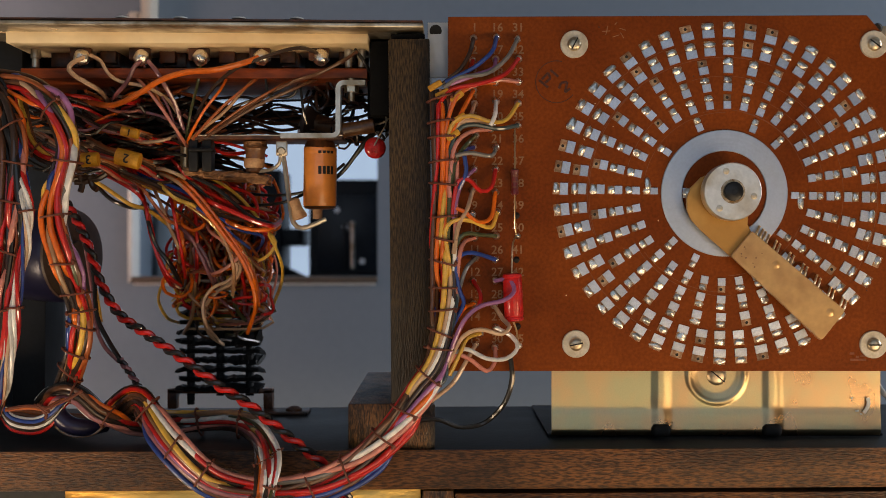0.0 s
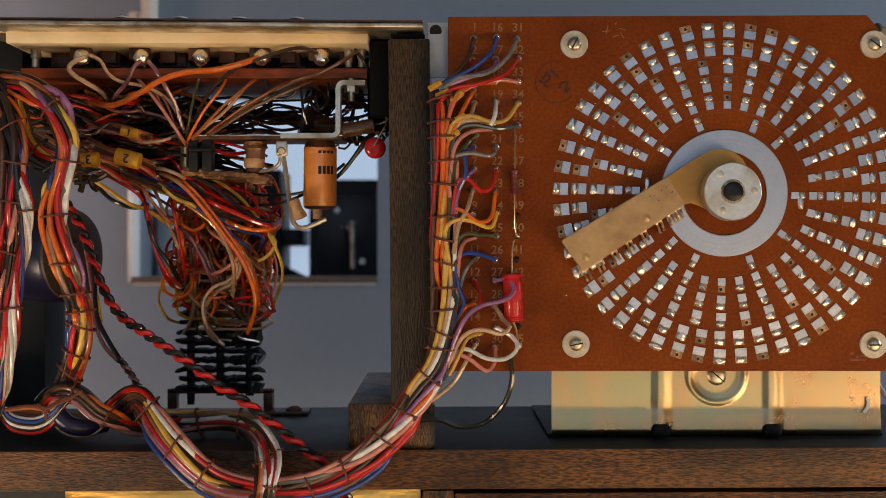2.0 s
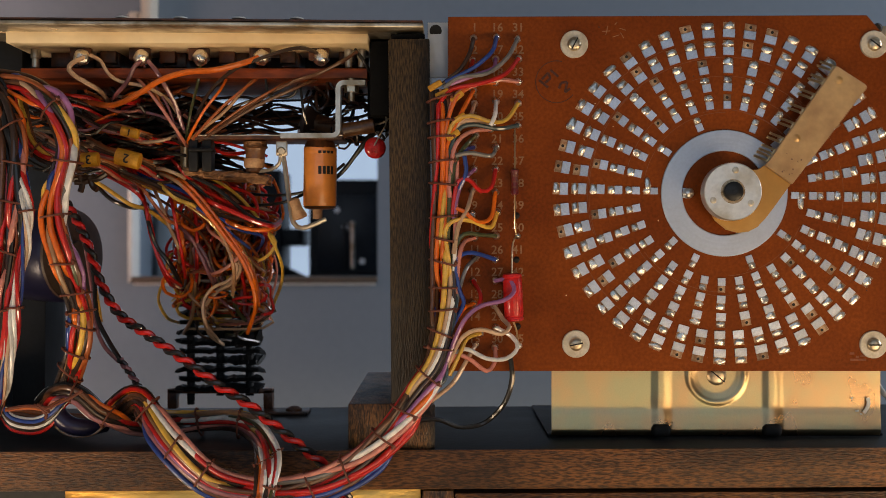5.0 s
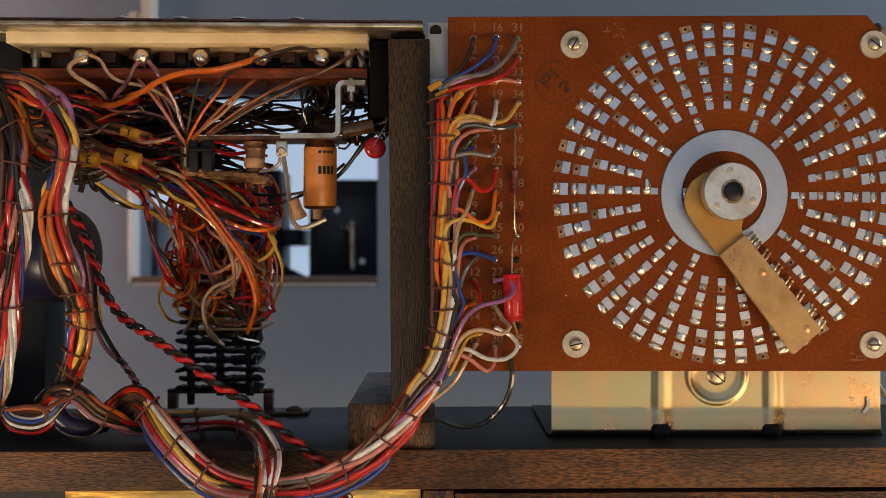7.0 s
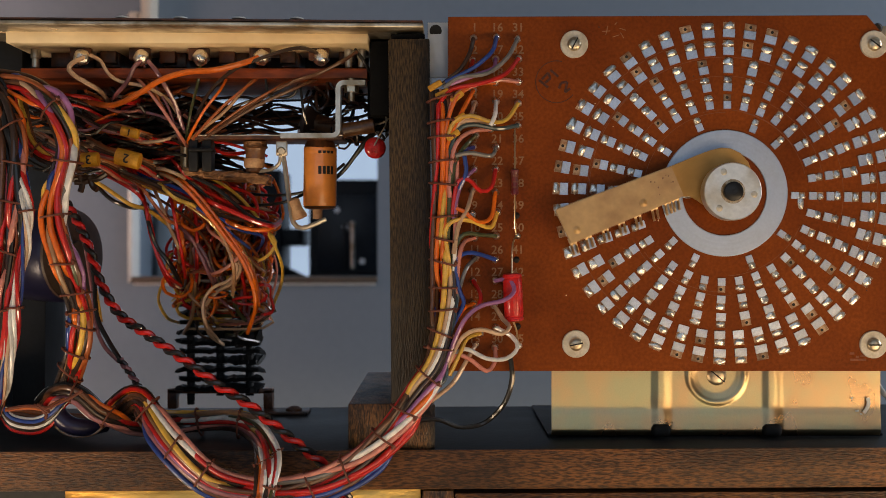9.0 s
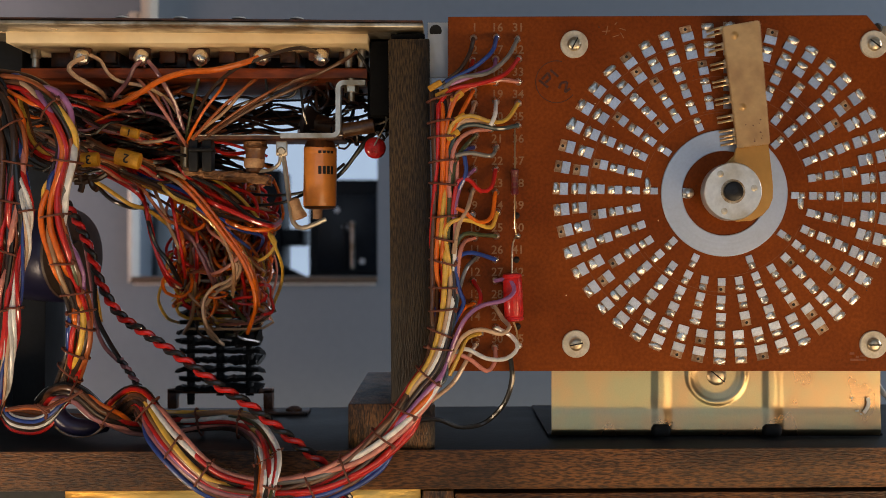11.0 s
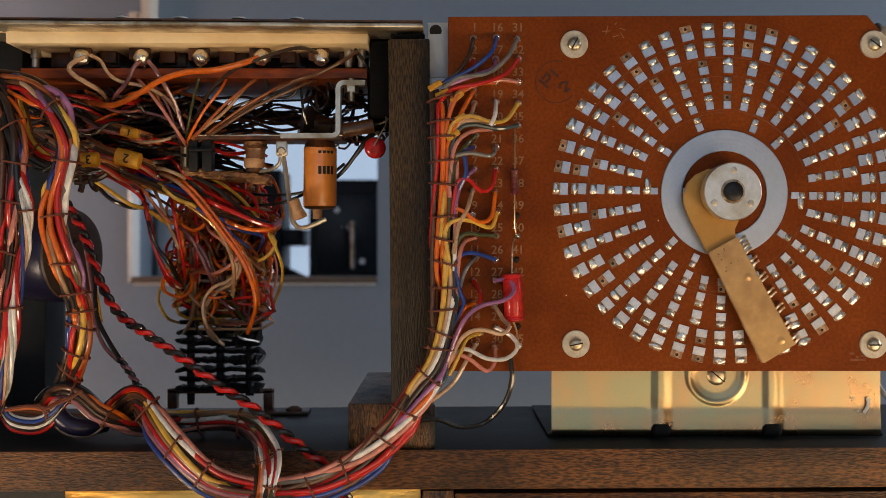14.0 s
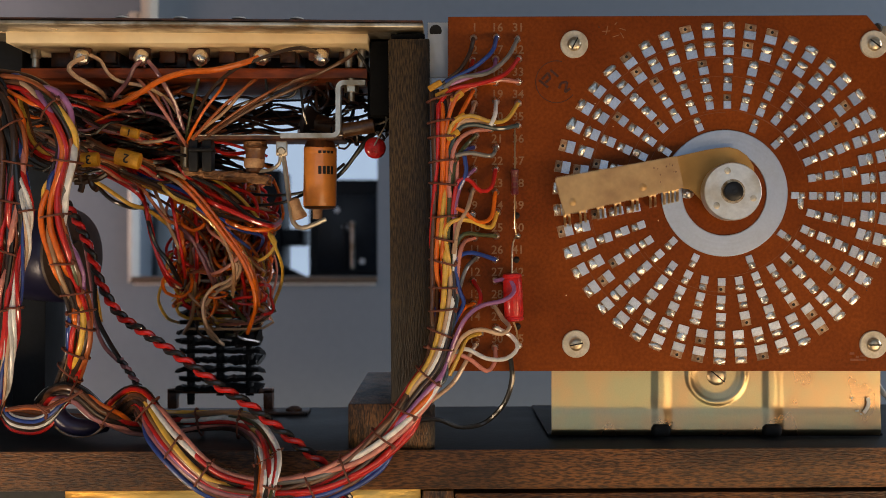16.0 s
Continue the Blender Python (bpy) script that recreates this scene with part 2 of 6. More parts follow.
# ---- the room ----
def room():
    def slab(name, a, b, material, label):
        return tagged(part(name, box(a, b, 0), M[material]), label, name.split("_")[0], "", "structure")
    slab("floor", (-2, -2.6, -0.1), (2, 2.0, 0), "floor", "dim brown floor of the room")
    slab("ceiling", (-2, -2.6, 2.5), (2, 2.0, 2.6), "wall", "plain matt ceiling of the room")
    slab("wall_west", (-2.1, -2.6, 0), (-2, 2.0, 2.5), "wall", "plain painted room wall")
    bm = bmesh.new()
    for a, b in (((-2.6, 0), (2.0, 1.0)), ((-2.6, 2.0), (2.0, 2.5)), ((-2.6, 1.0), (-0.1, 2.0)), ((0.8, 1.0), (2.0, 2.0))):
        box((2, a[0], a[1]), (2.1, b[0], b[1]), 0, 0, bm)
    tagged(part("wall_east", bm, M["wall"]), "plain painted room wall with a window", "wall", "", "structure")
    slab("wall_north", (-2, 2.0, 0), (2, 2.1, 2.5), "wall", "plain painted room wall")
    # the south wall, open where the window is
    bm = bmesh.new()
    for a, b in (((-2, 0), (2, 0.98)), ((-2, 2.46), (2, 2.5)), ((-2, 0.98), (-1.78, 2.46)), ((1.28, 0.98), (2, 2.46))):
        box((a[0], -2.7, a[1]), (b[0], -2.6, b[1]), 0, 0, bm)
    tagged(part("wall_south", bm, M["wall"]), "plain painted room wall with a window", "wall", "", "structure")
    table = thing("workbench", "plain dark wooden bench under the cabinet", "bench", (0, 0.2, 0))
    part("tabletop", box((-0.55, -0.03, 0.93), (0.55, 0.5, 0.96), 0.003), M["wood"], table)
    for x in (-0.5, 0.5):
        for y in (0.0, 0.46):
            part("leg", box((x - 0.025, y - 0.025, 0), (x + 0.025, y + 0.025, 0.93), 0.003), M["wood_up"], table)


def back_panel():
    """The grey cabinet panel behind, with its round-cornered opening and what stands beyond it."""
    y, d = 0.9, 0.09
    a, b = at(234, 160, y), at(668, 500, y)
    x0, x1, z0, z1, r = a.x, b.x, b.z, a.z, 0.008
    X0, X1, Z0, Z1 = -2.0, 2.0, 0.0, 2.5
    bm = bmesh.new()
    inner = []
    for cx, cz, s in ((x1 - r, z1 - r, 0), (x0 + r, z1 - r, 90), (x0 + r, z0 + r, 180), (x1 - r, z0 + r, 270)):
        for k in range(5):
            t = radians(s + 90 * k / 4)
            inner.append((cx + r * math.cos(t), cz + r * math.sin(t)))
    outer = [(X1, Z1)] * 5 + [(X0, Z1)] * 5 + [(X0, Z0)] * 5 + [(X1, Z0)] * 5
    n = len(inner)
    rows = []
    for yy in (y, y + d):
        rows.append(([bm.verts.new((p[0], yy, p[1])) for p in inner], {p: bm.verts.new((p[0], yy, p[1])) for p in outer}))
    for k in range(n):
        j = (k + 1) % n
        for ring, corners in rows:
            vs = [ring[k], ring[j], corners[outer[j]]]
            if outer[k] != outer[j]:
                vs.append(corners[outer[k]])
            bm.faces.new(vs)
        bm.faces.new((rows[0][0][k], rows[0][0][j], rows[1][0][j], rows[1][0][k]))
    bmesh.ops.recalc_face_normals(bm, faces=bm.faces)
    tagged(part("wall_panel", bm, M["wall_grey"], angle=20), "smooth grey painted panel with a round-cornered opening", "wall", "", "structure")
    win = tagged(new("window_1"), "rectangular opening with a pale rim and brown sill", "window", "", "structure")
    part("sill", box((x0, y - 0.006, z0 - 0.0005), (x1, y + 0.05, z0 + 0.006), 0.001), M["sill"], win)
    part("rim", box((x0 + 0.002, y - 0.003, z0 - 0.0030), (x1 - 0.002, y + 0.03, z0 - 0.0008), 0.0006), M["white"], win)
    part("rim", box((x0 - 0.004, y - 0.004, z0), (x0 + 0.001, y + 0.03, z1), 0.001), M["white"], win)
    # the backdrop glows by itself in place of a daylit wall
    tagged(part("backdrop", box((-1.6, 1.75, 0.5), (1.6, 1.76, 2.2), 0), M["far_light"]), "pale blue daylight beyond the opening", "backdrop", "", "structure")
    # dark apparatus beyond the opening, and a dark slab for its reveal
    y2 = 1.1
    def blk(name, u0, v0, u1, v1, yy, depth, material, parent):
        p, q = at(u0, v0, yy), at(u1, v1, yy)
        return part(name, box(p, (q.x, yy + depth, q.z), 0.003), M[material], parent)
    app = thing("black_machine", "black boxed machine seen beyond the opening", "machine", at(606, 498, y2))
    p, q = at(547, 318, y2), at(690, 505, y2)
    part("body", box((p.x, y2, 0), (q.x, y2 + 0.1, p.z), 0.003), M["black_plastic"], app)
    blk("panel", 560, 345, 668, 480, y2 - 0.004, 0.004, "shaft", app)
    part("pipe", can(at(624, 392, y2 - 0.012), at(624, 476, y2 - 0.012), [(0, 0.003), (1, 0.003)], 12), M["steel"], app, "bright metal tube")
    part("pipe", can(at(610, 396, y2 - 0.012), at(610, 476, y2 - 0.012), [(0, 0.0022), (1, 0.0022)], 12), M["black_plastic"], app)
    for u, v in ((641, 463), (611, 402), (596, 372)):
        part("knob", can(at(u, v, y2 - 0.01), at(u, v, y2), [(0, 0.004), (1, 0.004)], 12), M["grey_metal"], app)
    # the dark grey slab stands in for shade on the left reveal
    grey = thing("reveal_shade", "dark grey slab in place of the opening's shaded reveal", "box", at(288, 498, y2))
    p, q = at(243, 366, y2), at(272, 505, y2)
    part("body", box((p.x, y2 + 0.02, 0), (q.x, y2 + 0.12, p.z), 0.004), M["reveal_shade"], grey)
    part("lid", box((p.x - 0.002, y2 + 0.016, p.z - 0.006), (q.x + 0.002, y2 + 0.12, p.z + 0.001), 0.002), M["reveal_shade"], grey)
    cabinet = thing("dark_cabinet", "dark cabinet seen through the opening", "cabinet", at(400, 498, y2))
    p, q = at(395, 300, y2), at(497, 505, y2)
    part("body", box((p.x, y2, 0), (q.x, y2 + 0.1, p.z), 0.003), M["black_plastic"], cabinet)
    blk("drawer", 500, 405, 532, 436, y2, 0.1, "black_plastic", cabinet)
    part("cover", can(at(440, 500, y2 - 0.02), at(560, 500, y2 + 0.03), [(0, 0.03), (0.5, 0.022), (1, 0.002)], 16), M["black_plastic"], cabinet)
    # white fitting above
    sw = thing("white_conduit", "pale beige plastic conduit on the grey panel", "conduit", at(254, 30, 0.88))
    blk("channel", 248, -60, 268, 60, 0.865, 0.035, "beige", sw)
    blk("foot", 226, 20, 247, 60, 0.868, 0.032, "beige", sw)


# ---- the wooden frame ----
def frame_timber():
    top, bot = at(784, 796, -0.003).z, at(784, 866, -0.003).z
    shelf = thing("wooden_shelf", "black-topped wooden shelf with a brown varnished front edge", "shelf", (0, 0.05, bot))
    part("board", box((-0.26, -0.0022, bot), (0.26, 0.114, top), 0.0004, -0.30), M["black_paint"], shelf, "black painted board")
    part("front_edge", box((-0.26, -0.0035, bot), (0.26, -0.0021, top), 0.0003, -0.30), M["wood"], shelf, "brown varnished wood edge")
    # lower frame under the shelf
    low = thing("lower_rail", "brown varnished wooden rail under the shelf", "rail", at(1200, 900, 0.0))
    part("rail", box((at(806, 0, 0).x, -0.001, 0.96), (0.26, 0.02, bot - 0.0012), 0.0004, -0.30), M["wood"], low)
    lp = thing("lower_post", "short dark wooden post under the shelf", "post", at(777, 900, 0.0))
    part("post", box((at(748, 0, 0).x, -0.0016, 0.96), (at(803, 0, 0).x, 0.03, bot - 0.0008), 0.0004), M["wood_end"], lp)
    rear = thing("rear_support", "dark wooden board that carries the shelf", "support", (0, 0.09, 0.96))
    part("board", box((-0.25, 0.06, 0.96), (0.25, 0.075, bot - 0.0004), 0.0004), M["black_paint"], rear)
    for u0, u1 in ((112, 745),):
        pl = thing("brass_plate", "bright brass plate below the shelf", "plate", at(430, 900, 0.0))
        part("plate", box((at(u0, 0, 0).x, 0.002, 0.96), (at(u1, 0, 0).x, 0.004, bot - 0.0006), 0.0003), M["strap"], pl)
        part("screw", can(at(560, 876, 0.002), at(560, 876, 0.0005), [(0, 0.003), (0.6, 0.003), (1, 0.002)], 16), M["screw"], pl)
    # upright post and the block beside its foot
    post = thing("wooden_post", "upright dark wooden post on the shelf", "post", at(730, 793, 0.03))
    p, q = at(690, 69, 0.0), at(763, 795, 0.0)
    part("upright", box((p.x, 0.0, at(0, 795, 0.0).z), (q.x, 0.075, p.z), 0.0005, -0.45), M["wood_up"], post)
    p, q = at(616, 715, 0.0015), at(696, 795, 0.0015)
    blk = thing("wooden_block", "small brown wooden block at the foot of the post", "block", at(655, 795, 0.04))
    part("body", box((p.x, 0.0015, q.z), (at(693, 0, 0.0015).x, 0.1135, p.z), 0.0005), M["wood_end"], blk)
    p = at(770, 715, 0.001)
    part("cheek", box((at(697, 0, 0.0).x, -0.0012, at(0, 795, 0).z), (p.x, 0.0, p.z), 0.0003), M["wood_end"], blk)


# ---- the rotary switch ----
CX, CZ = at(1281.5, 342.3).x, at(1281.5, 342.3).z        # the switch's axis on the board
MM = 0.001


def screw_set(u, v, parent, y=0.0, turn=35, washer_r=0.0049, head_r=0.00245, flat=False):
    """Fibre washer, domed slotted screw."""
    c = at(u, v, y)
    if washer_r:
        bm = bmesh.new()
        can(c, c + Vector((0, -0.0008, 0)), [(0, washer_r), (0.7, washer_r), (1, washer_r - 0.0002)], 32, bm)
        part("washer", bm, M["washer"], parent, "pale fibre washer")
    w = washer_r and 0.0008
    o = c + Vector((0, -w, 0))
    head = part("screw", can(o, o + Vector((0, -0.0016, 0)), [(0, head_r), (0.35, head_r), (0.7, head_r * 0.86), (0.92, head_r * 0.55), (1, head_r * 0.2)], 24), M["screw"], parent, "slotted brass screw")
    bm = box((-head_r * 0.95, -0.00022, -0.00012), (head_r * 0.95, 0.00022, 0.00015), 0)
    bmesh.ops.transform(bm, matrix=Matrix.Translation(o + Vector((0, -0.00155, 0))) @ FRONT @ Matrix.Rotation(radians(turn), 4, "Z"), verts=bm.verts)
    part("slot", bm, M["hole"], head)


def board_thing():
    """The printed board: laminate, ring, spokes of contacts, legend, terminals."""
    a, b = at(793, 30), at(1584, 657)
    bd = thing("circuit_board", "red-brown laminate switch board with spokes of soldered contacts", "circuit board", (0.075, 0.001, b.z))
    cut = 0.0055
    outline = [(a.x, b.z), (b.x, b.z), (b.x, a.z - 2 * cut), (at(1534, 0).x, a.z + 0.0006), (a.x, a.z)]
    bm = bmesh.new()
    f = bm.faces.new([bm.verts.new((x, 0, z)) for x, z in outline])
    ex = bmesh.ops.extrude_face_region(bm, geom=[f])
    bmesh.ops.translate(bm, vec=(0, 0.0018, 0), verts=[v for v in ex["geom"] if isinstance(v, bmesh.types.BMVert)])
    bmesh.ops.recalc_face_normals(bm, faces=bm.faces)
    bmesh.ops.bevel(bm, geom=list(bm.edges), offset=0.00015, segments=1, affect="EDGES")
    part("laminate", bm, M["board"], bd, "red-brown phenolic laminate")
    # flat contact ring
    bm = bmesh.new()
    ro, ri, h, n = 22.4 * MM, 14.9 * MM, 0.0006, 96
    turned = random.Random(2)
    prof = [(ri, 0), (ri, -h * 0.8)] + [(ri + 0.0002 + (ro - ri - 0.0004) * k / 40, -h + turned.uniform(-1, 1) * 0.000013) for k in range(41)] + [(ro, -h * 0.8), (ro, 0)]
    loops = [[bm.verts.new((CX + r * math.cos(t), y, CZ + r * math.sin(t))) for t in (2 * math.pi * i / n for i in range(n))] for r, y in prof]
    for A, B in zip(loops, loops[1:]):
        for i in range(n):
            bm.faces.new((A[i], B[i], B[(i + 1) % n], A[(i + 1) % n]))
    ring = part("contact_ring", bm, M["ring"], bd, "brushed grey metal ring", angle=25)
    p = at(1214, 342)
    part("lug", box((p.x - 0.0012, -0.0004, p.z - 0.0018), (p.x + 0.0016, 0, p.z + 0.0018), 0.0001), M["tin"], ring)
    part("lug_solder", can(p + Vector((0.0008, 0, 0)), p + Vector((0.0008, -0.0014, 0)), [(0, 0.0021), (0.5, 0.0019), (0.85, 0.0012), (1, 0.0004)], 14), M["solder"], ring)

    # meshes of the contacts: strip, bare end with hole, lumps of solder
    rows = [(57.9, 4.2, 5.3), (51.4, 3.8, 5.2), (45.0, 3.35, 5.1), (38.7, 2.95, 5.1), (32.5, 2.65, 5.0), (26.0, 2.35, 4.9)]
    strips, ends = {}, {}
    for r, w, ln in rows:
        w, ln = w * MM, ln * MM
        bm = bmesh.new()
        # the inner half: folded contact strip with a low ridge
        xs = [(-0.5, 0.0002), (-0.49, 0.0005), (-0.30, 0.00050), (-0.26, 0.00052), (-0.22, 0.00051), (0.03, 0.0005), (0.05, 0.0004), (0.055, 0.0001)]
        prev = None
        for fx, hz in xs:
            ww = w * (0.5 if fx < 0.1 else 0.47)
            cur = [bm.verts.new((fx * ln, -ww, 0)), bm.verts.new((fx * ln, -ww, hz)), bm.verts.new((fx * ln, ww, hz)), bm.verts.new((fx * ln, ww, 0))]
            if prev:
                for i in range(3):
                    bm.faces.new((prev[i], cur[i], cur[i + 1], prev[i + 1]))
            else:
                bm.faces.new(cur)
            prev = cur
        bm.faces.new(prev[::-1])
        bmesh.ops.recalc_face_normals(bm, faces=bm.faces)
        me = bpy.data.meshes.new("contact")
        bm.to_mesh(me), bm.free()
        me.materials.append(M["tin"])
        strips[r] = me
        bm = box((ln * 0.03, -w * 0.49, 0.00005), (ln * 0.52, w * 0.49, 0.00022), 0.00004, 0, None, 1)
        me = bpy.data.meshes.new("bare_end")
        bm.to_mesh(me), bm.free()
        me.materials.append(M["copper"])
        ends[r] = me
    bm = bmesh.new()
    can((0, 0, 0.0002), (0, 0, 0.00028), [(0, 0.00055), (1, 0.00052)], 14, bm)
    hole = bpy.data.meshes.new("hole")
    bm.to_mesh(hole), bm.free()
    hole.materials.append(M["hole"])
    lumps = []
    rnd = random.Random(4)
    for k in range(9):
        bm = bmesh.new()
        bmesh.ops.create_icosphere(bm, subdivisions=3, radius=1.0)
        for v in bm.verts:
            q = v.co.copy()
            s = 1 + 0.38 * noise.noise(q * 1.3 + Vector((k * 7.1, 0, 0))) + 0.10 * noise.noise(q * 3.7 + Vector((0, k * 3.3, 0)))
            v.co = Vector((q.x * s * 0.50, q.y * s * 0.52, max(q.z, -0.1) * s))
        me = bpy.data.meshes.new("solder_lump")
        bm.to_mesh(me), bm.free()
        me.materials.append(M["solder"])
        smooth(me, 60)
        lumps.append(me)
    inner_row = {0, 3, 6, 10, 12, 16, 19, 22, 26, 28}
    bare = {(0, 1), (0, 2), (0, 7), (0, 10), (0, 13), (0, 14), (0, 46), (0, 38), (0, 37), (0, 34), (0, 31), (1, 1), (1, 7), (1, 13), (1, 19), (1, 31), (1, 37), (1, 43),
            (2, 1), (2, 3), (2, 5), (2, 7), (2, 13), (2, 19), (2, 21), (2, 23), (2, 29), (2, 31), (4, 4), (4, 8), (4, 20), (4, 24)}
    for j, (r, w, ln) in enumerate(rows):
        count = 48 if j < 2 else 32
        for i in range(count):
            if j == 5 and i not in inner_row:
                continue
            th = radians(178.3 - 360.0 / count * i)
            er = Vector((math.cos(th), 0, math.sin(th)))
            nn = Vector((0, -1, 0))
            tt = nn.cross(er)
            jit = Vector((rnd.uniform(-0.12, 0.12), 0, rnd.uniform(-0.12, 0.12))) * MM
            c = Vector((CX, 0, CZ)) + er * r * MM + jit
            m = Matrix((er, tt, nn)).transposed().to_4x4()
            m = Matrix.Translation(c) @ m @ Matrix.Rotation(radians(rnd.uniform(-2.5, 2.5)), 4, "Z")
            pad = piece("contact", strips[r], bd, "", bd.matrix_basis.inverted() @ m)
            piece("bare_end", ends[r], pad, "bare copper end with a hole", Matrix())
            if (j, i) in bare:
                piece("hole", hole, pad, "", Matrix.Translation((ln * 0.30 * MM, rnd.uniform(-0.3, 0.3) * MM, 0)))
            else:
                piece("solder_lump", rnd.choice(lumps), pad, "shiny solder lump",
                             Matrix.Translation((ln * 0.29 * MM, rnd.uniform(-0.2, 0.2) * MM, 0.0001)) @ Matrix.Diagonal((ln * rnd.uniform(0.40, 0.54) * MM, w * rnd.uniform(0.82, 1.08) * MM, rnd.uniform(0.5, 0.9) * MM, 1)) @ Matrix.Rotation(rnd.choice((0, math.pi)), 4, "Z"))
            if j == 5 and i in (0, 16):
                piece("side_tab", lumps[2], pad, "", Matrix.Translation((1.1 * MM, -2.4 * MM, 0.0001)) @ Matrix.Diagonal((2.2 * MM, 4.6 * MM, 0.7 * MM, 1)))
    for u, v, t in ((1016, 79, 62), (1019, 609, 12), (1546, 79, -38), (1545, 610, 0)):
        screw_set(u, v, bd, 0.0, t)
    # legend and terminals
    for col, u in enumerate((840, 880, 917)):
        for k in range(15):
            v = 49.5 + 39.35 * k
            lettering("number", str(col * 15 + k + 1), 0.0042, Matrix.Translation(at(u, v, -0.0001)) @ FRONT, M["legend"], bd)
    # round ink stamp
    c = at(985, 145)
    ring = [c + Vector((7.4 * MM * math.cos(t), -0.00002, 7.4 * MM * math.sin(t))) for t in (2 * math.pi * i / 48 for i in range(10, 44))]
    part("stamp_ring", tube(ring, 0.00016, 5, False, 0.4), M["stamp_ink"], bd, "faint round ink stamp")
    for u0, v0, u1, v1 in ((954, 142, 970, 155), (959, 141, 970, 129), (970, 129, 974, 139), (974, 139, 965, 147), (974, 124, 988, 136), (989, 157, 993, 147), (993, 147, 1004, 145), (1004, 145, 1000, 164), (1000, 164, 1009, 157)):
        part("stamp_bar", tube([at(u0, v0, -0.0001), at(u1, v1, -0.0001)], 0.00045, 5, False, 0.3), M["stamp_ink"], bd)
    rnd = random.Random(8)
    for pts in (((1076, 46), (1072, 62)), ((1066, 56), (1080, 55)), ((1084, 66), (1096, 62)), ((1096, 50), (1108, 54)), ((1098, 58), (1104, 68)), ((1088, 44), (1092, 40))):
        part("scratch", tube([at(u, v, 0) for u, v in pts], 0.00014, 4, False, 0.4), M["legend"], bd, "pale scratch")
    # scuffs that the fingers have worn along the rows, specks of dirt
    for k in range(16):
        r = rnd.choice((29.3, 35.6, 41.9, 48.2, 54.6)) * MM + rnd.uniform(-0.8, 0.8) * MM
        t0, span = rnd.uniform(0, 360), rnd.uniform(25, 80)
        arc = [Vector((CX + r * math.cos(radians(t0 + span * i / 24)), -0.00001, CZ + r * math.sin(radians(t0 + span * i / 24)))) for i in range(25)]
        part("wear_mark", tube(arc, 0.00009, 4, False, 0.3), M["scuff"], bd)
    for k in range(26):
        u, v = rnd.uniform(930, 1540), rnd.uniform(45, 645)
        s = rnd.uniform(0.00008, 0.0002)
        part("speck", tube([at(u, v, -0.00003), at(u + rnd.uniform(-3, 3), v + rnd.uniform(-3, 3), -0.00003)], s, 5, False, 0.4), rnd.choice((M["cream"], M["ink"], M["scuff"])), bd)
    for u0, u1, v in ((1504, 1512, 626), (1515, 1520, 632), (1523, 1531, 630), (1505, 1533, 637)):
        part("stamp_bar", tube([at(u0, v, -0.0001), at(u1, v, -0.0001)], 0.0004, 5, False, 0.3), M["scuff"], bd)
    return bd


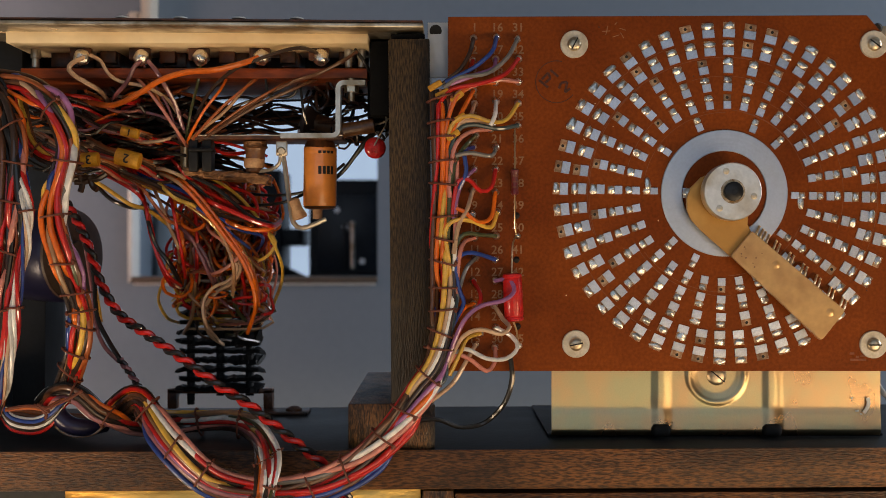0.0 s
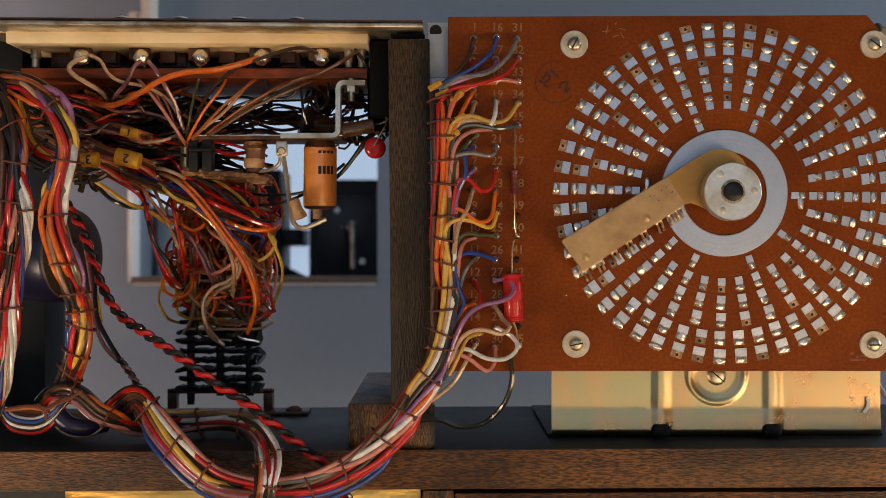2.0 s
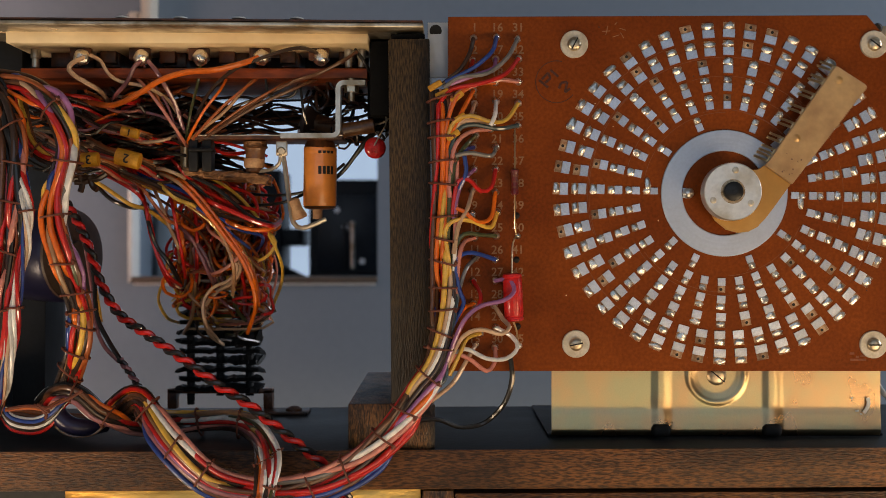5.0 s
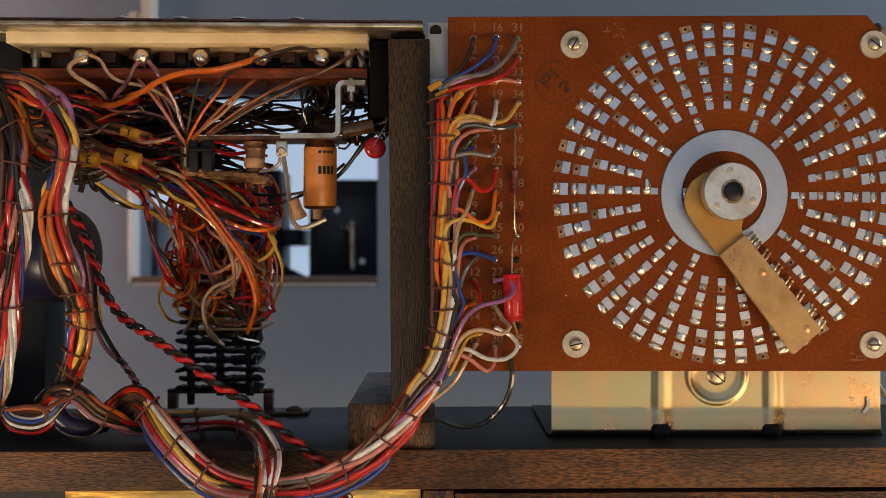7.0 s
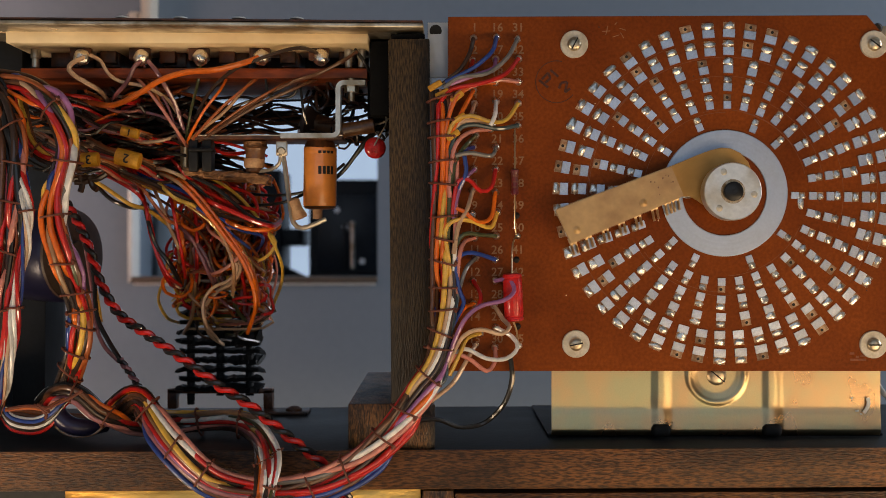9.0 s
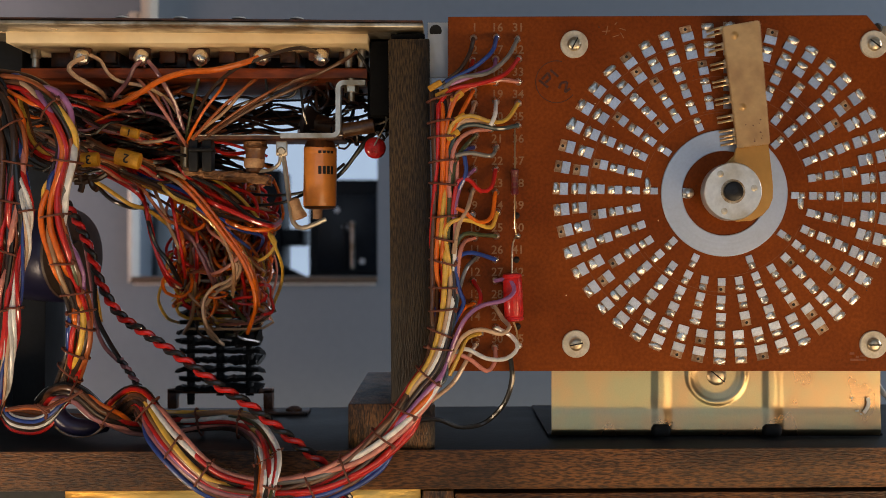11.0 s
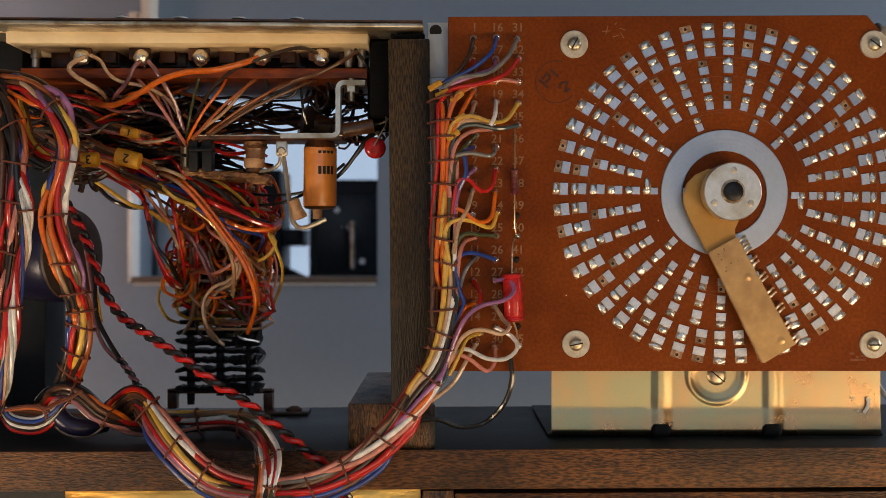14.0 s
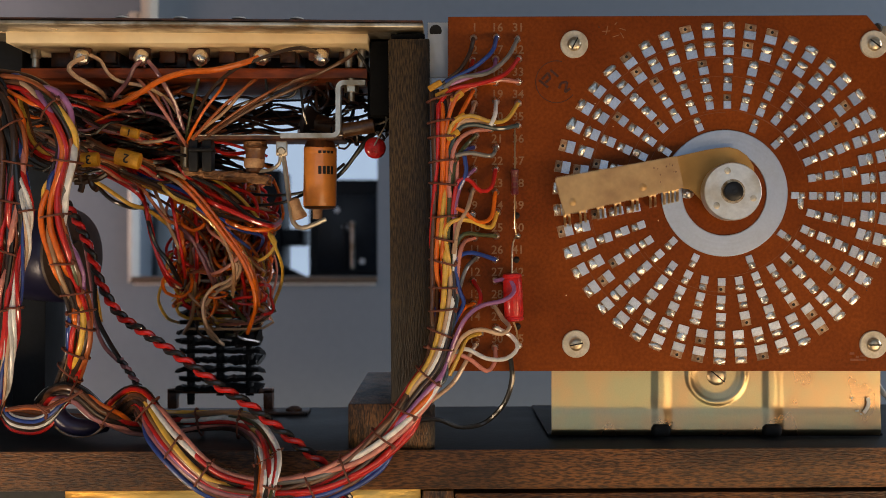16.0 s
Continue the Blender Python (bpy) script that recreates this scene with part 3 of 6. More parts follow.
def rotor():
    """The turning wiper: hub, phenolic arm and brass finger pairs. Its own space: x along the arm, y across, z towards the tripod."""
    arm = thing("wiper_arm", "tan phenolic wiper arm with brass fingers on a metal hub", "switch arm", (CX, 0, CZ))
    # in the arm's space the bar lies beside the radius, on its +y side reversed by the turning sense
    z0 = 0.0050
    def plate(pts, za, zb, bev):
        bm = bmesh.new()
        f = bm.faces.new([bm.verts.new((x * MM, y * MM, za)) for x, y in pts])
        ex = bmesh.ops.extrude_face_region(bm, geom=[f])
        bmesh.ops.translate(bm, vec=(0, 0, zb - za), verts=[v for v in ex["geom"] if isinstance(v, bmesh.types.BMVert)])
        bmesh.ops.recalc_face_normals(bm, faces=bm.faces)
        bmesh.ops.bevel(bm, geom=[e for e in bm.edges if e.calc_face_angle(0) > 0.6], offset=bev, segments=2, affect="EDGES")
        return bm
    # hub plate: rounded about the shaft, then a shank that carries the bar
    pts = [(15.2, -16.3), (4.0, -16.2), (0.0, -16.0), (-4.0, -15.4), (-7.0, -13.8), (-9.5, -11.0), (-10.9, -7.0), (-10.5, -2.0), (-8.0, 3.0), (0.0, 5.0), (8.0, 3.0), (10.8, -1.6), (12.6, -4.0), (15.2, -5.0)]
    part("hub_plate", plate(pts, z0 - 0.001, z0 + 0.0005, 0.0002), M["arm_hub"], arm, "amber phenolic plate", Matrix(), 30)
    part("bar", plate([(14.9, -16.4), (57.4, -18.3), (58.1, -17.8), (57.6, -5.4), (57.1, -5.0), (14.9, -5.0)], z0 + 0.0006, z0 + 0.0026, 0.0003), M["arm"], arm, "tan phenolic bar", Matrix(), 30)
    for x, y in ((53.9, -8.8), (28.9, -8.4)):
        part("rivet", can((x * MM, y * MM, z0 + 0.0024), (x * MM, y * MM, z0 + 0.00285), [(0, 0.0015), (0.6, 0.0014), (0.8, 0.0011), (0.82, 0.0009), (1, 0.0008)], 20), M["arm"], arm, "", Matrix())
    dots = random.Random(6)
    for k in range(9):
        x, y = dots.uniform(16.5, 24.0), dots.uniform(-15.5, -13.0) + (k % 2) * dots.uniform(0, 6)
        s = dots.uniform(0.00015, 0.0004)
        part("stain_dot", can((x * MM, y * MM, z0 + 0.0025), (x * MM, y * MM, z0 + 0.00263), [(0, s), (1, s * 0.9)], 8), M["flux"], arm, "", Matrix())
    part("hub", can((0, 0, 0.0006), (0, 0, 0.0132), [(0, 0.0060), (0.55, 0.0060), (0.56, 0.0100), (0.97, 0.0100), (1, 0.0097)], 64), M["hub"], arm, "round aluminium hub", Matrix(), 30)
    for a in (28, 149, 272):
        p = Vector((math.cos(radians(a)), math.sin(radians(a)), 0)) * 0.0074
        part("hub_pin", can(p + Vector((0, 0, 0.0130)), p + Vector((0, 0, 0.01345)), [(0, 0.0012), (0.8, 0.0011), (1, 0.0006)], 16), M["screw"], arm, "", Matrix())
    part("stain", can((0, 0, 0.0131), (0, 0, 0.01324), [(0, 0.0043), (1, 0.0042)], 32), M["hub_stain"], arm, "brown stain round the shaft", Matrix())
    part("shaft", can((0, 0, 0.0130), (0, 0, 0.0150), [(0, 0.0033), (0.8, 0.0033), (0.93, 0.0029), (0.94, 0.0008), (1, 0.0007)], 32), M["shaft"], arm, "black shaft end", Matrix())
    # finger pairs: from under the bar down to the contacts
    for r in (56.6, 51.0, 44.6, 38.4, 32.2, 25.8, 20.8, 17.8):
        for s in (-0.85, 0.85):
            line = [Vector((r + s, y_, z_)) * MM for y_, z_ in ((-6.5, 5.2), (-4.8, 5.0), (-4.0, 4.5), (-1.6, 1.5), (-1.1, 1.0), (-0.7, 1.0))]
            part("finger", tube(line, 0.0005, 6, False, 0.5), M["brass"], arm, "", Matrix())
        part("finger_root", box(Vector((r - 1.35, -7.0, 4.9)) * MM, Vector((r + 1.35, -4.6, 5.4)) * MM, 0.0001), M["brass"], arm, "", Matrix())
    return arm


def gold_bracket():
    """The pressed, passivated bracket behind the board: ribs and a round boss are pressed into its face."""
    y = 0.02
    a, b = at(976, 120, y), at(1558, 771, y)
    br = thing("gold_bracket", "gold passivated steel bracket with pressed ribs", "bracket", ((a.x + b.x) / 2, y, b.z))
    nx, nz = 340, 210
    zs = [a.z + (b.z - a.z) * (1 - (1 - i / nz) ** 1.6) for i in range(nz + 1)]
    boss = at(1268, 663, y)
    ribs = [at(1171, 0, y).x, at(1367, 0, y).x]
    fold = at(0, 716, y).z

    def step(t):
        t = max(0.0, min(1.0, t))
        return t * t * (3 - 2 * t)

    def face(x, z):
        h = 0.0
        for rx in ribs:
            # a low pressed ridge
            t = x - rx
            h += 0.0008 * step((t + 0.0044) / 0.0034) * (1 - step(t / 0.0044))
        d = math.hypot(x - boss.x, z - boss.z)
        h += 0.00042 * (1 - step(abs(d - 0.0104) / 0.0017))
        h -= 0.00035 * (1 - step((d - 0.0066) / 0.0026))
        # the sheet leans forward below the fold, shaped to reflect darker there, then rolls under
        lean = max(0.0, fold - z)
        roll = max(0.0, (b.z + 0.0026 - z) / 0.0026)
        return y - h - 0.085 * lean * step(lean / 0.004) + 0.0016 * roll ** 2
    bm = bmesh.new()
    grid = [[bm.verts.new((a.x + (b.x - a.x) * i / nx, face(a.x + (b.x - a.x) * i / nx, z), z)) for i in range(nx + 1)] for z in zs]
    for A, B in zip(grid, grid[1:]):
        for i in range(nx):
            bm.faces.new((A[i], B[i], B[i + 1], A[i + 1]))
    ex = bmesh.ops.extrude_face_region(bm, geom=list(bm.faces))
    bmesh.ops.translate(bm, vec=(0, 0.0012, 0), verts=[v for v in ex["geom"] if isinstance(v, bmesh.types.BMVert)])
    bmesh.ops.recalc_face_normals(bm, faces=bm.faces)
    part("face", bm, M["gold"], br, "", None, 60)
    # a black box paints the shade inside each rib's open end
    for rx in ribs:
        part("notch", box((rx - 0.0040, y - 0.0036, b.z - 0.0002), (rx + 0.0030, y + 0.0050, b.z + 0.0044), 0.0018, 0, None, 4), M["hole"], br, "black box in place of the dark opening under the rib")
    part("foot", box((at(973, 0, y).x - 0.0005, y + 0.003, b.z - 0.0005), (b.x + 0.002, 0.105, b.z + 0.0004), 0.0002), M["black_paint"], br, "black flat foot")
    screw_set(1268, 665, br, y + 0.0004, -40, 0, 0.0036)
    chips = [((1535, 704), (1537, 714), (1533, 725), (1528, 731)), ((1507, 703), (1508, 707)), ((1514, 728), (1520, 727)), ((1522, 733), (1526, 733))]
    for k, c in enumerate(chips):
        part("paint_chip", tube(curve_points([at(u, v, y - 0.0009) for u, v in c], 0.0006), 0.0008 if k == 0 else 0.00035, 6, False, 0.4), M["white"], br, "chipped white paint")
    for u, v in ((1016, 79), (1019, 609), (1546, 79), (1545, 610)):
        c = at(u, v, 0.0018)
        part("spacer", can(c, c + Vector((0, y - 0.0014, 0)), [(0, 0.003), (1, 0.003)], 16), M["steel"], br)
    part("clip", box(at(1545, 46, 0.004), at(1600, 72, 0.012), 0.0004), M["steel"], br, "small steel clip")
    part("clip_screw", can(at(1553, 50, 0.004), at(1553, 50, 0.001), [(0, 0.0018), (1, 0.0012)], 12), M["hole"], br)
    part("stay", box((at(1000, 0, y).x, y, a.z - 0.002), (b.x, y + 0.0012, at(0, 60, y).z), 0.0002), M["gold"], br)


def white_cable():
    cb = thing("white_cable", "white cable behind the gold bracket", "cable", at(1575, 700, 0.03))
    part("cable", tube(curve_points([at(1555, 684, 0.034), at(1562, 694, 0.03), at(1572, 703, 0.028), at(1600, 712, 0.03), at(1640, 760, 0.04)]), 0.0011, 10), M["white"], cb)


def motions():
    """The wiper turns clockwise at an even pace."""
    base = Matrix(((1, 0, 0), (0, 0, -1), (0, 1, 0))).to_4x4()
    rows = []
    for k in range(33):
        t = 0.5 * k
        ang = 40.6 + 52.914 * t
        rows.append((t, Matrix.Translation((CX, 0, CZ)) @ base @ Matrix.Rotation(radians(-ang), 4, "Z")))
    walk(WIPER, rows)


# ---- the chassis over the shelf ----
def slab_part(name, u0, v0, u1, v1, y, depth, material, parent, label="", bevel=0.0003, turn=0.0):
    p, q = at(u0, v0, y), at(u1, v1, y)
    return part(name, box((p.x, y, q.z), (q.x, y + depth, p.z), bevel, turn), M[material], parent, label)


def chassis():
    ch = thing("chassis_plate", "thin steel chassis plate on top of the post", "chassis", at(375, 60, 0.04))
    slab_part("plate", -70, 38, 750, 46, -0.002, 0.10, "steel", ch, "dull steel plate with a rounded front edge", 0.0005, 0.45)
    slab_part("lid", -70, 33, 748, 37.5, -0.001, 0.098, "dark_brown", ch, "dark lid over the plate", 0.0002, 0.45)
    slab_part("apron", -70, 44, 748, 60, 0.013, 0.0012, "dark_steel", ch, "browned steel apron under the plate", 0.0003, 0.2)
    # a black strip paints the dark gap between plate and post
    slab_part("gap_shade", 692, 60, 752, 70, 0.003, 0.06, "dark_fill", ch, "matt black strip in place of the dark gap")
    tab = thing("grey_tab", "pale grey metal tab between post and board", "plate", at(775, 140, 0.01))
    slab_part("tab", 757, 40, 810, 138, 0.006, 0.0012, "grey_metal", tab, "", 0.0003)
    part("hole", can(at(771, 55, 0.0058), at(771, 55, 0.0066), [(0, 0.0022), (1, 0.0022)], 18), M["hole"], tab)
    for u in (217, 320, 423, 525):
        part("rivet_head", can(at(u, 33 + (u - 217) * 0.006, 0.003), at(u, 29 + (u - 217) * 0.006, 0.003), [(0, 0.0026), (0.5, 0.0024), (0.85, 0.0016), (1, 0.0006)], 20), M["white"], ch)
    # cream terminal strip with its tabs, solder joints and pillars
    st = thing("terminal_strip", "cream plastic terminal strip with soldered brown tabs", "terminal strip", at(330, 56, 0.025))
    slab_part("strip", 10, 55, 651, 77, 0.012, 0.034, "cream", st, "cream moulded strip", 0.0004, 0.1)
    for u in (145, 250, 355, 463, 568):
        slab_part("tab", u - 22, 77, u + 14, 106, 0.022, 0.004, "dark_brown", st, "", 0.0004)
        slab_part("tab", u + 32, 84, u + 60, 112, 0.030, 0.004, "dark_brown", st, "", 0.0004)
        bm = bmesh.new()
        bmesh.ops.create_icosphere(bm, subdivisions=3, radius=0.0030)
        for v in bm.verts:
            v.co *= 1 + 0.22 * noise.noise(v.co * 500 + Vector((u, 0, 0)))
        bmesh.ops.translate(bm, vec=at(u, 102, 0.019), verts=bm.verts)
        part("solder_joint", bm, M["solder"], st, "shiny solder joint")
    for u in (63, 617, 640):
        part("pillar", can(at(u, 78, 0.026), at(u, 120, 0.026), [(0, 0.0018), (0.6, 0.0018), (0.62, 0.0014), (1, 0.0014)], 14), M["steel"], st, "steel pillar")
    # the horizontal phenolic board below
    pb = thing("phenolic_shelf", "narrow brown phenolic board under the terminal strip", "board", at(330, 140, 0.04))
    slab_part("board", 36, 121, 650, 139, 0.022, 0.050, "phenolic", pb, "", 0.0003)
    slab_part("end_block", -80, 50, 40, 132, 0.034, 0.03, "black_plastic", pb, "dark end block", 0.0006)
    slab_part("back_strip", 30, 80, 652, 122, 0.058, 0.004, "dark_brown", pb, "dark strip behind the tabs", 0.0004)
    for u0, u1, v0, v1 in ((90, 140, 88, 120), (170, 212, 90, 120), (290, 330, 88, 120), (400, 440, 90, 120), (500, 530, 86, 120)):
        slab_part("block", u0, v0, u1, v1, 0.034, 0.02, "dark_brown", pb, "", 0.0006)
    # hanging bracket and the ledge it carries
    zb = thing("z_bracket", "bent steel bracket under the phenolic board", "bracket", at(610, 150, 0.02))
    corners = [at(646, 146, 0.019), at(598, 146, 0.019), at(598, 240, 0.019), at(496, 240, 0.019)]
    line = [corners[0]]
    for A, B, C in zip(corners, corners[1:], corners[2:]):
        p, q = (A - B).normalized() * 0.0022, (C - B).normalized() * 0.0022
        for k in range(7):
            s = radians(15 * k)
            line.append(B + p * (1 - math.sin(s)) + q * (1 - math.cos(s)))
    line.append(corners[-1])
    bm = bmesh.new()
    hw, tk = 0.003, 0.0009
    rows = []
    for i, p in enumerate(line):
        d = (line[min(i + 1, len(line) - 1)] - line[max(i - 1, 0)]).normalized()
        nrm = Vector((-d.z, 0, d.x))
        rows.append([bm.verts.new(p + nrm * s + Vector((0, o, 0))) for s, o in ((-tk, 0), (tk, 0), (tk, 2 * hw), (-tk, 2 * hw))])
    for A, B in zip(rows, rows[1:]):
        for k in range(4):
            bm.faces.new((A[k], A[(k + 1) % 4], B[(k + 1) % 4], B[k]))
    bm.faces.new(rows[0]), bm.faces.new(rows[-1][::-1])
    bmesh.ops.recalc_face_normals(bm, faces=bm.faces)
    part("strap", bm, M["steel"], zb)
    c = at(622, 158, 0.023)
    part("nut", can(c + Vector((0, 0, 0.0012)), c - Vector((0, 0, 0.0012)), [(0, 0.0028), (1, 0.0028)], 6), M["screw"], zb, "brass nut")
    part("bolt", can(c + Vector((0, 0, 0.004)), c - Vector((0, 0, 0.0045)), [(0, 0.0013), (1, 0.0012)], 12), M["screw"], zb)
    lg = thing("tag_ledge", "narrow brown tag board with hanging components", "board", at(470, 244, 0.03))
    slab_part("ledge", 345, 240, 606, 247, 0.022, 0.022, "dark_brown", lg, "", 0.0002)
    slab_part("edge", 345, 238.5, 606, 241, 0.0215, 0.003, "steel", lg, "worn metal edge", 0.0002)
    slab_part("bracket", 488, 250, 508, 276, 0.021, 0.002, "steel", lg, "", 0.0005)
    part("eyelet", can(at(498, 268, 0.0212), at(498, 268, 0.0195), [(0, 0.0017), (1, 0.0012)], 14), M["screw"], lg)
    part("winding", can(at(452, 250, 0.028), at(452, 265, 0.028), [(0, 0.0036), (0.15, 0.0047), (0.5, 0.0044), (0.8, 0.0048), (1, 0.0036)], 20), M["ragged"], lg, "fuzzy brown winding")
    part("core", can(at(452, 264, 0.028), at(452, 283, 0.028), [(0, 0.0040), (0.3, 0.0037), (1, 0.0037)], 20), M["resin"], lg, "glossy red-brown core")
    part("bobbin", can(at(450, 281, 0.028), at(450, 298, 0.028), [(0, 0.0038), (0.1, 0.0040), (0.8, 0.0038), (1, 0.0034)], 20), M["ceramic"], lg, "tan ceramic bobbin")
    part("bobbin_foot", can(at(450, 297, 0.028), at(450, 308, 0.028), [(0, 0.0032), (0.6, 0.0030), (1, 0.0016)], 18), M["dark_brown"], lg)
    part("stay", tube(curve_points([at(498, 255, 0.024), at(505, 300, 0.024), at(512, 355, 0.022), at(520, 395, 0.02), at(535, 404, 0.02), at(555, 398, 0.02), at(577, 388, 0.02)]), 0.0009, 8), M["steel"], lg, "bent steel wire stay")
    part("stay", tube(curve_points([at(497, 268, 0.024), at(494, 290, 0.024), at(480, 300, 0.025), at(462, 303, 0.027), at(448, 304, 0.028)]), 0.0007, 8), M["steel"], lg)
    # orange capacitor that hangs from the ledge
    cp = thing("orange_capacitor", "orange tubular capacitor with black printing, hung upright", "capacitor", at(567, 250, 0.03))
    p, q = at(567, 262, 0.03), at(566, 366, 0.03)
    r = 0.00625
    part("body", can(p, q, [(0, r * 0.97), (0.015, r), (0.10, r), (0.115, r * 0.985), (0.13, r), (0.97, r), (1, r * 0.96)], 40), M["orange_can"], cp, "", None, 30)
    part("base", can(q, q + (q - p) * 0.05, [(0, r * 1.0), (0.6, r * 0.9), (1, r * 0.5)], 32), M["dark_brown"], cp, "dark end cap")
    part("stub", can(at(562, 368, 0.03), at(562, 388, 0.03), [(0, 0.0019), (1, 0.0018)], 14), M["ceramic"], cp)
    part("clip", can(at(568, 250, 0.03), at(567, 263, 0.03), [(0, r * 0.8), (0.5, r * 0.9), (1, r)], 24), M["dark_brown"], cp)
    for v, n, h in ((301, 4, 15), (269, 4, 5)):
        for k in range(n):
            ang = radians(-4 - k * 15)
            x = p.x + (r + 0.00003) * math.sin(-ang)
            y = 0.03 - (r + 0.00003) * math.cos(ang)
            z = at(0, v, 0.024).z
            bm = box((-0.0006, -0.00006, -h * 0.0001), (0.0006, 0.00006, h * 0.0001), 0)
            bmesh.ops.transform(bm, matrix=Matrix.Translation((x, y, z)) @ Matrix.Rotation(-ang, 4, "Z"), verts=bm.verts)
            part("print_bar", bm, M["ink"], cp)
    sm = thing("tan_capacitor", "small tan dipped component on the wire stay", "component", at(525, 392, 0.02))
    part("body", can(at(519, 352, 0.019), at(532, 388, 0.019), [(0, 0.0012), (0.08, 0.0021), (0.5, 0.0020), (0.85, 0.0028), (0.97, 0.0026), (1, 0.001)], 18), M["ceramic"], sm)
    dc = thing("red_disc_capacitor", "round red disc capacitor on wire leads", "capacitor", at(669, 280, 0.02))
    part("disc", can(at(664, 262, 0.019), at(664, 262, 0.0225), [(0, 0.0012), (0.15, 0.0032), (0.4, 0.0040), (0.6, 0.0040), (0.85, 0.0032), (1, 0.0012)], 28), M["red_can"], dc, "", None, 60)
    part("lead", tube(curve_points([at(662, 258, 0.018), at(672, 240, 0.018), at(684, 215, 0.022), at(676, 190, 0.03)]), 0.0003, 6), M["steel"], dc)
    rs = thing("brown_resistor", "brown tubular resistor under the board", "resistor", at(632, 226, 0.03))
    part("body", can(at(604, 232, 0.03), at(664, 222, 0.03), [(0, 0.001), (0.04, 0.0029), (0.5, 0.0026), (0.96, 0.0029), (1, 0.001)], 20), M["resin"], rs)
    part("lead", tube(curve_points([at(660, 222, 0.03), at(684, 214, 0.028), at(690, 190, 0.03), at(676, 160, 0.034)]), 0.0004, 6), M["steel"], rs)
    mt = thing("brown_spool", "dark brown round spool behind the ledge", "spool", at(560, 236, 0.05))
    part("spool", can(at(535, 212, 0.046), at(596, 232, 0.050), [(0, 0.0058), (0.2, 0.0062), (0.22, 0.0045), (0.8, 0.0042), (0.82, 0.006), (1, 0.0055)], 24), M["resin"], mt)
    part("flange", can(at(553, 222, 0.042), at(541, 220, 0.043), [(0, 0.0074), (0.5, 0.0074), (1, 0.003)], 24), M["coil_face"], mt)
    # plain black slabs under the phenolic board, near the post, for dark wires and clutter
    bk = thing("black_clutter", "plain black slabs in place of dark wires and clutter", "socket", at(600, 170, 0.06))
    slab_part("socket", 552, 140, 592, 176, 0.055, 0.02, "dark_fill", bk, "", 0.001)
    slab_part("socket", 654, 72, 694, 205, 0.020, 0.05, "dark_fill", bk, "", 0.001)
    slab_part("socket", 650, 130, 680, 212, 0.030, 0.03, "dark_fill", bk, "", 0.001)
    slab_part("socket", 610, 150, 640, 184, 0.055, 0.015, "dark_fill", bk, "", 0.001)
    rl = thing("black_relay", "small black relay with bright pins", "relay", at(352, 300, 0.03))
    for u in (342, 366):
        slab_part("block", u - 9, 246, u + 8, 304, 0.024, 0.008, "black_plastic", rl, "", 0.0006)
    slab_part("cap", 332, 262, 376, 268, 0.022, 0.008, "black_plastic", rl, "", 0.0005)
    p, q = at(322, 303, 0.026), at(474, 317, 0.026)
    bm = box((p.x, 0.026, q.z), (q.x, 0.040, p.z), 0, 5.5)
    bmesh.ops.subdivide_edges(bm, edges=bm.edges, cuts=11, use_grid_fill=True)
    for v in bm.verts:
        v.co += Vector((noise.noise(v.co * 420), noise.noise(v.co * 420 + Vector((3, 0, 0))), noise.noise(v.co * 420 + Vector((0, 7, 0))))) * 0.0013
    part("tray", bm, M["ragged"], rl, "ragged copper-brown tray", None, 25)
    for k in range(5):
        part("pin", can(at(321 + 2.6 * k, 252, 0.03), at(320 + 3 * k, 300, 0.03), [(0, 0.0003), (1, 0.0003)], 6), M["brass"], rl)


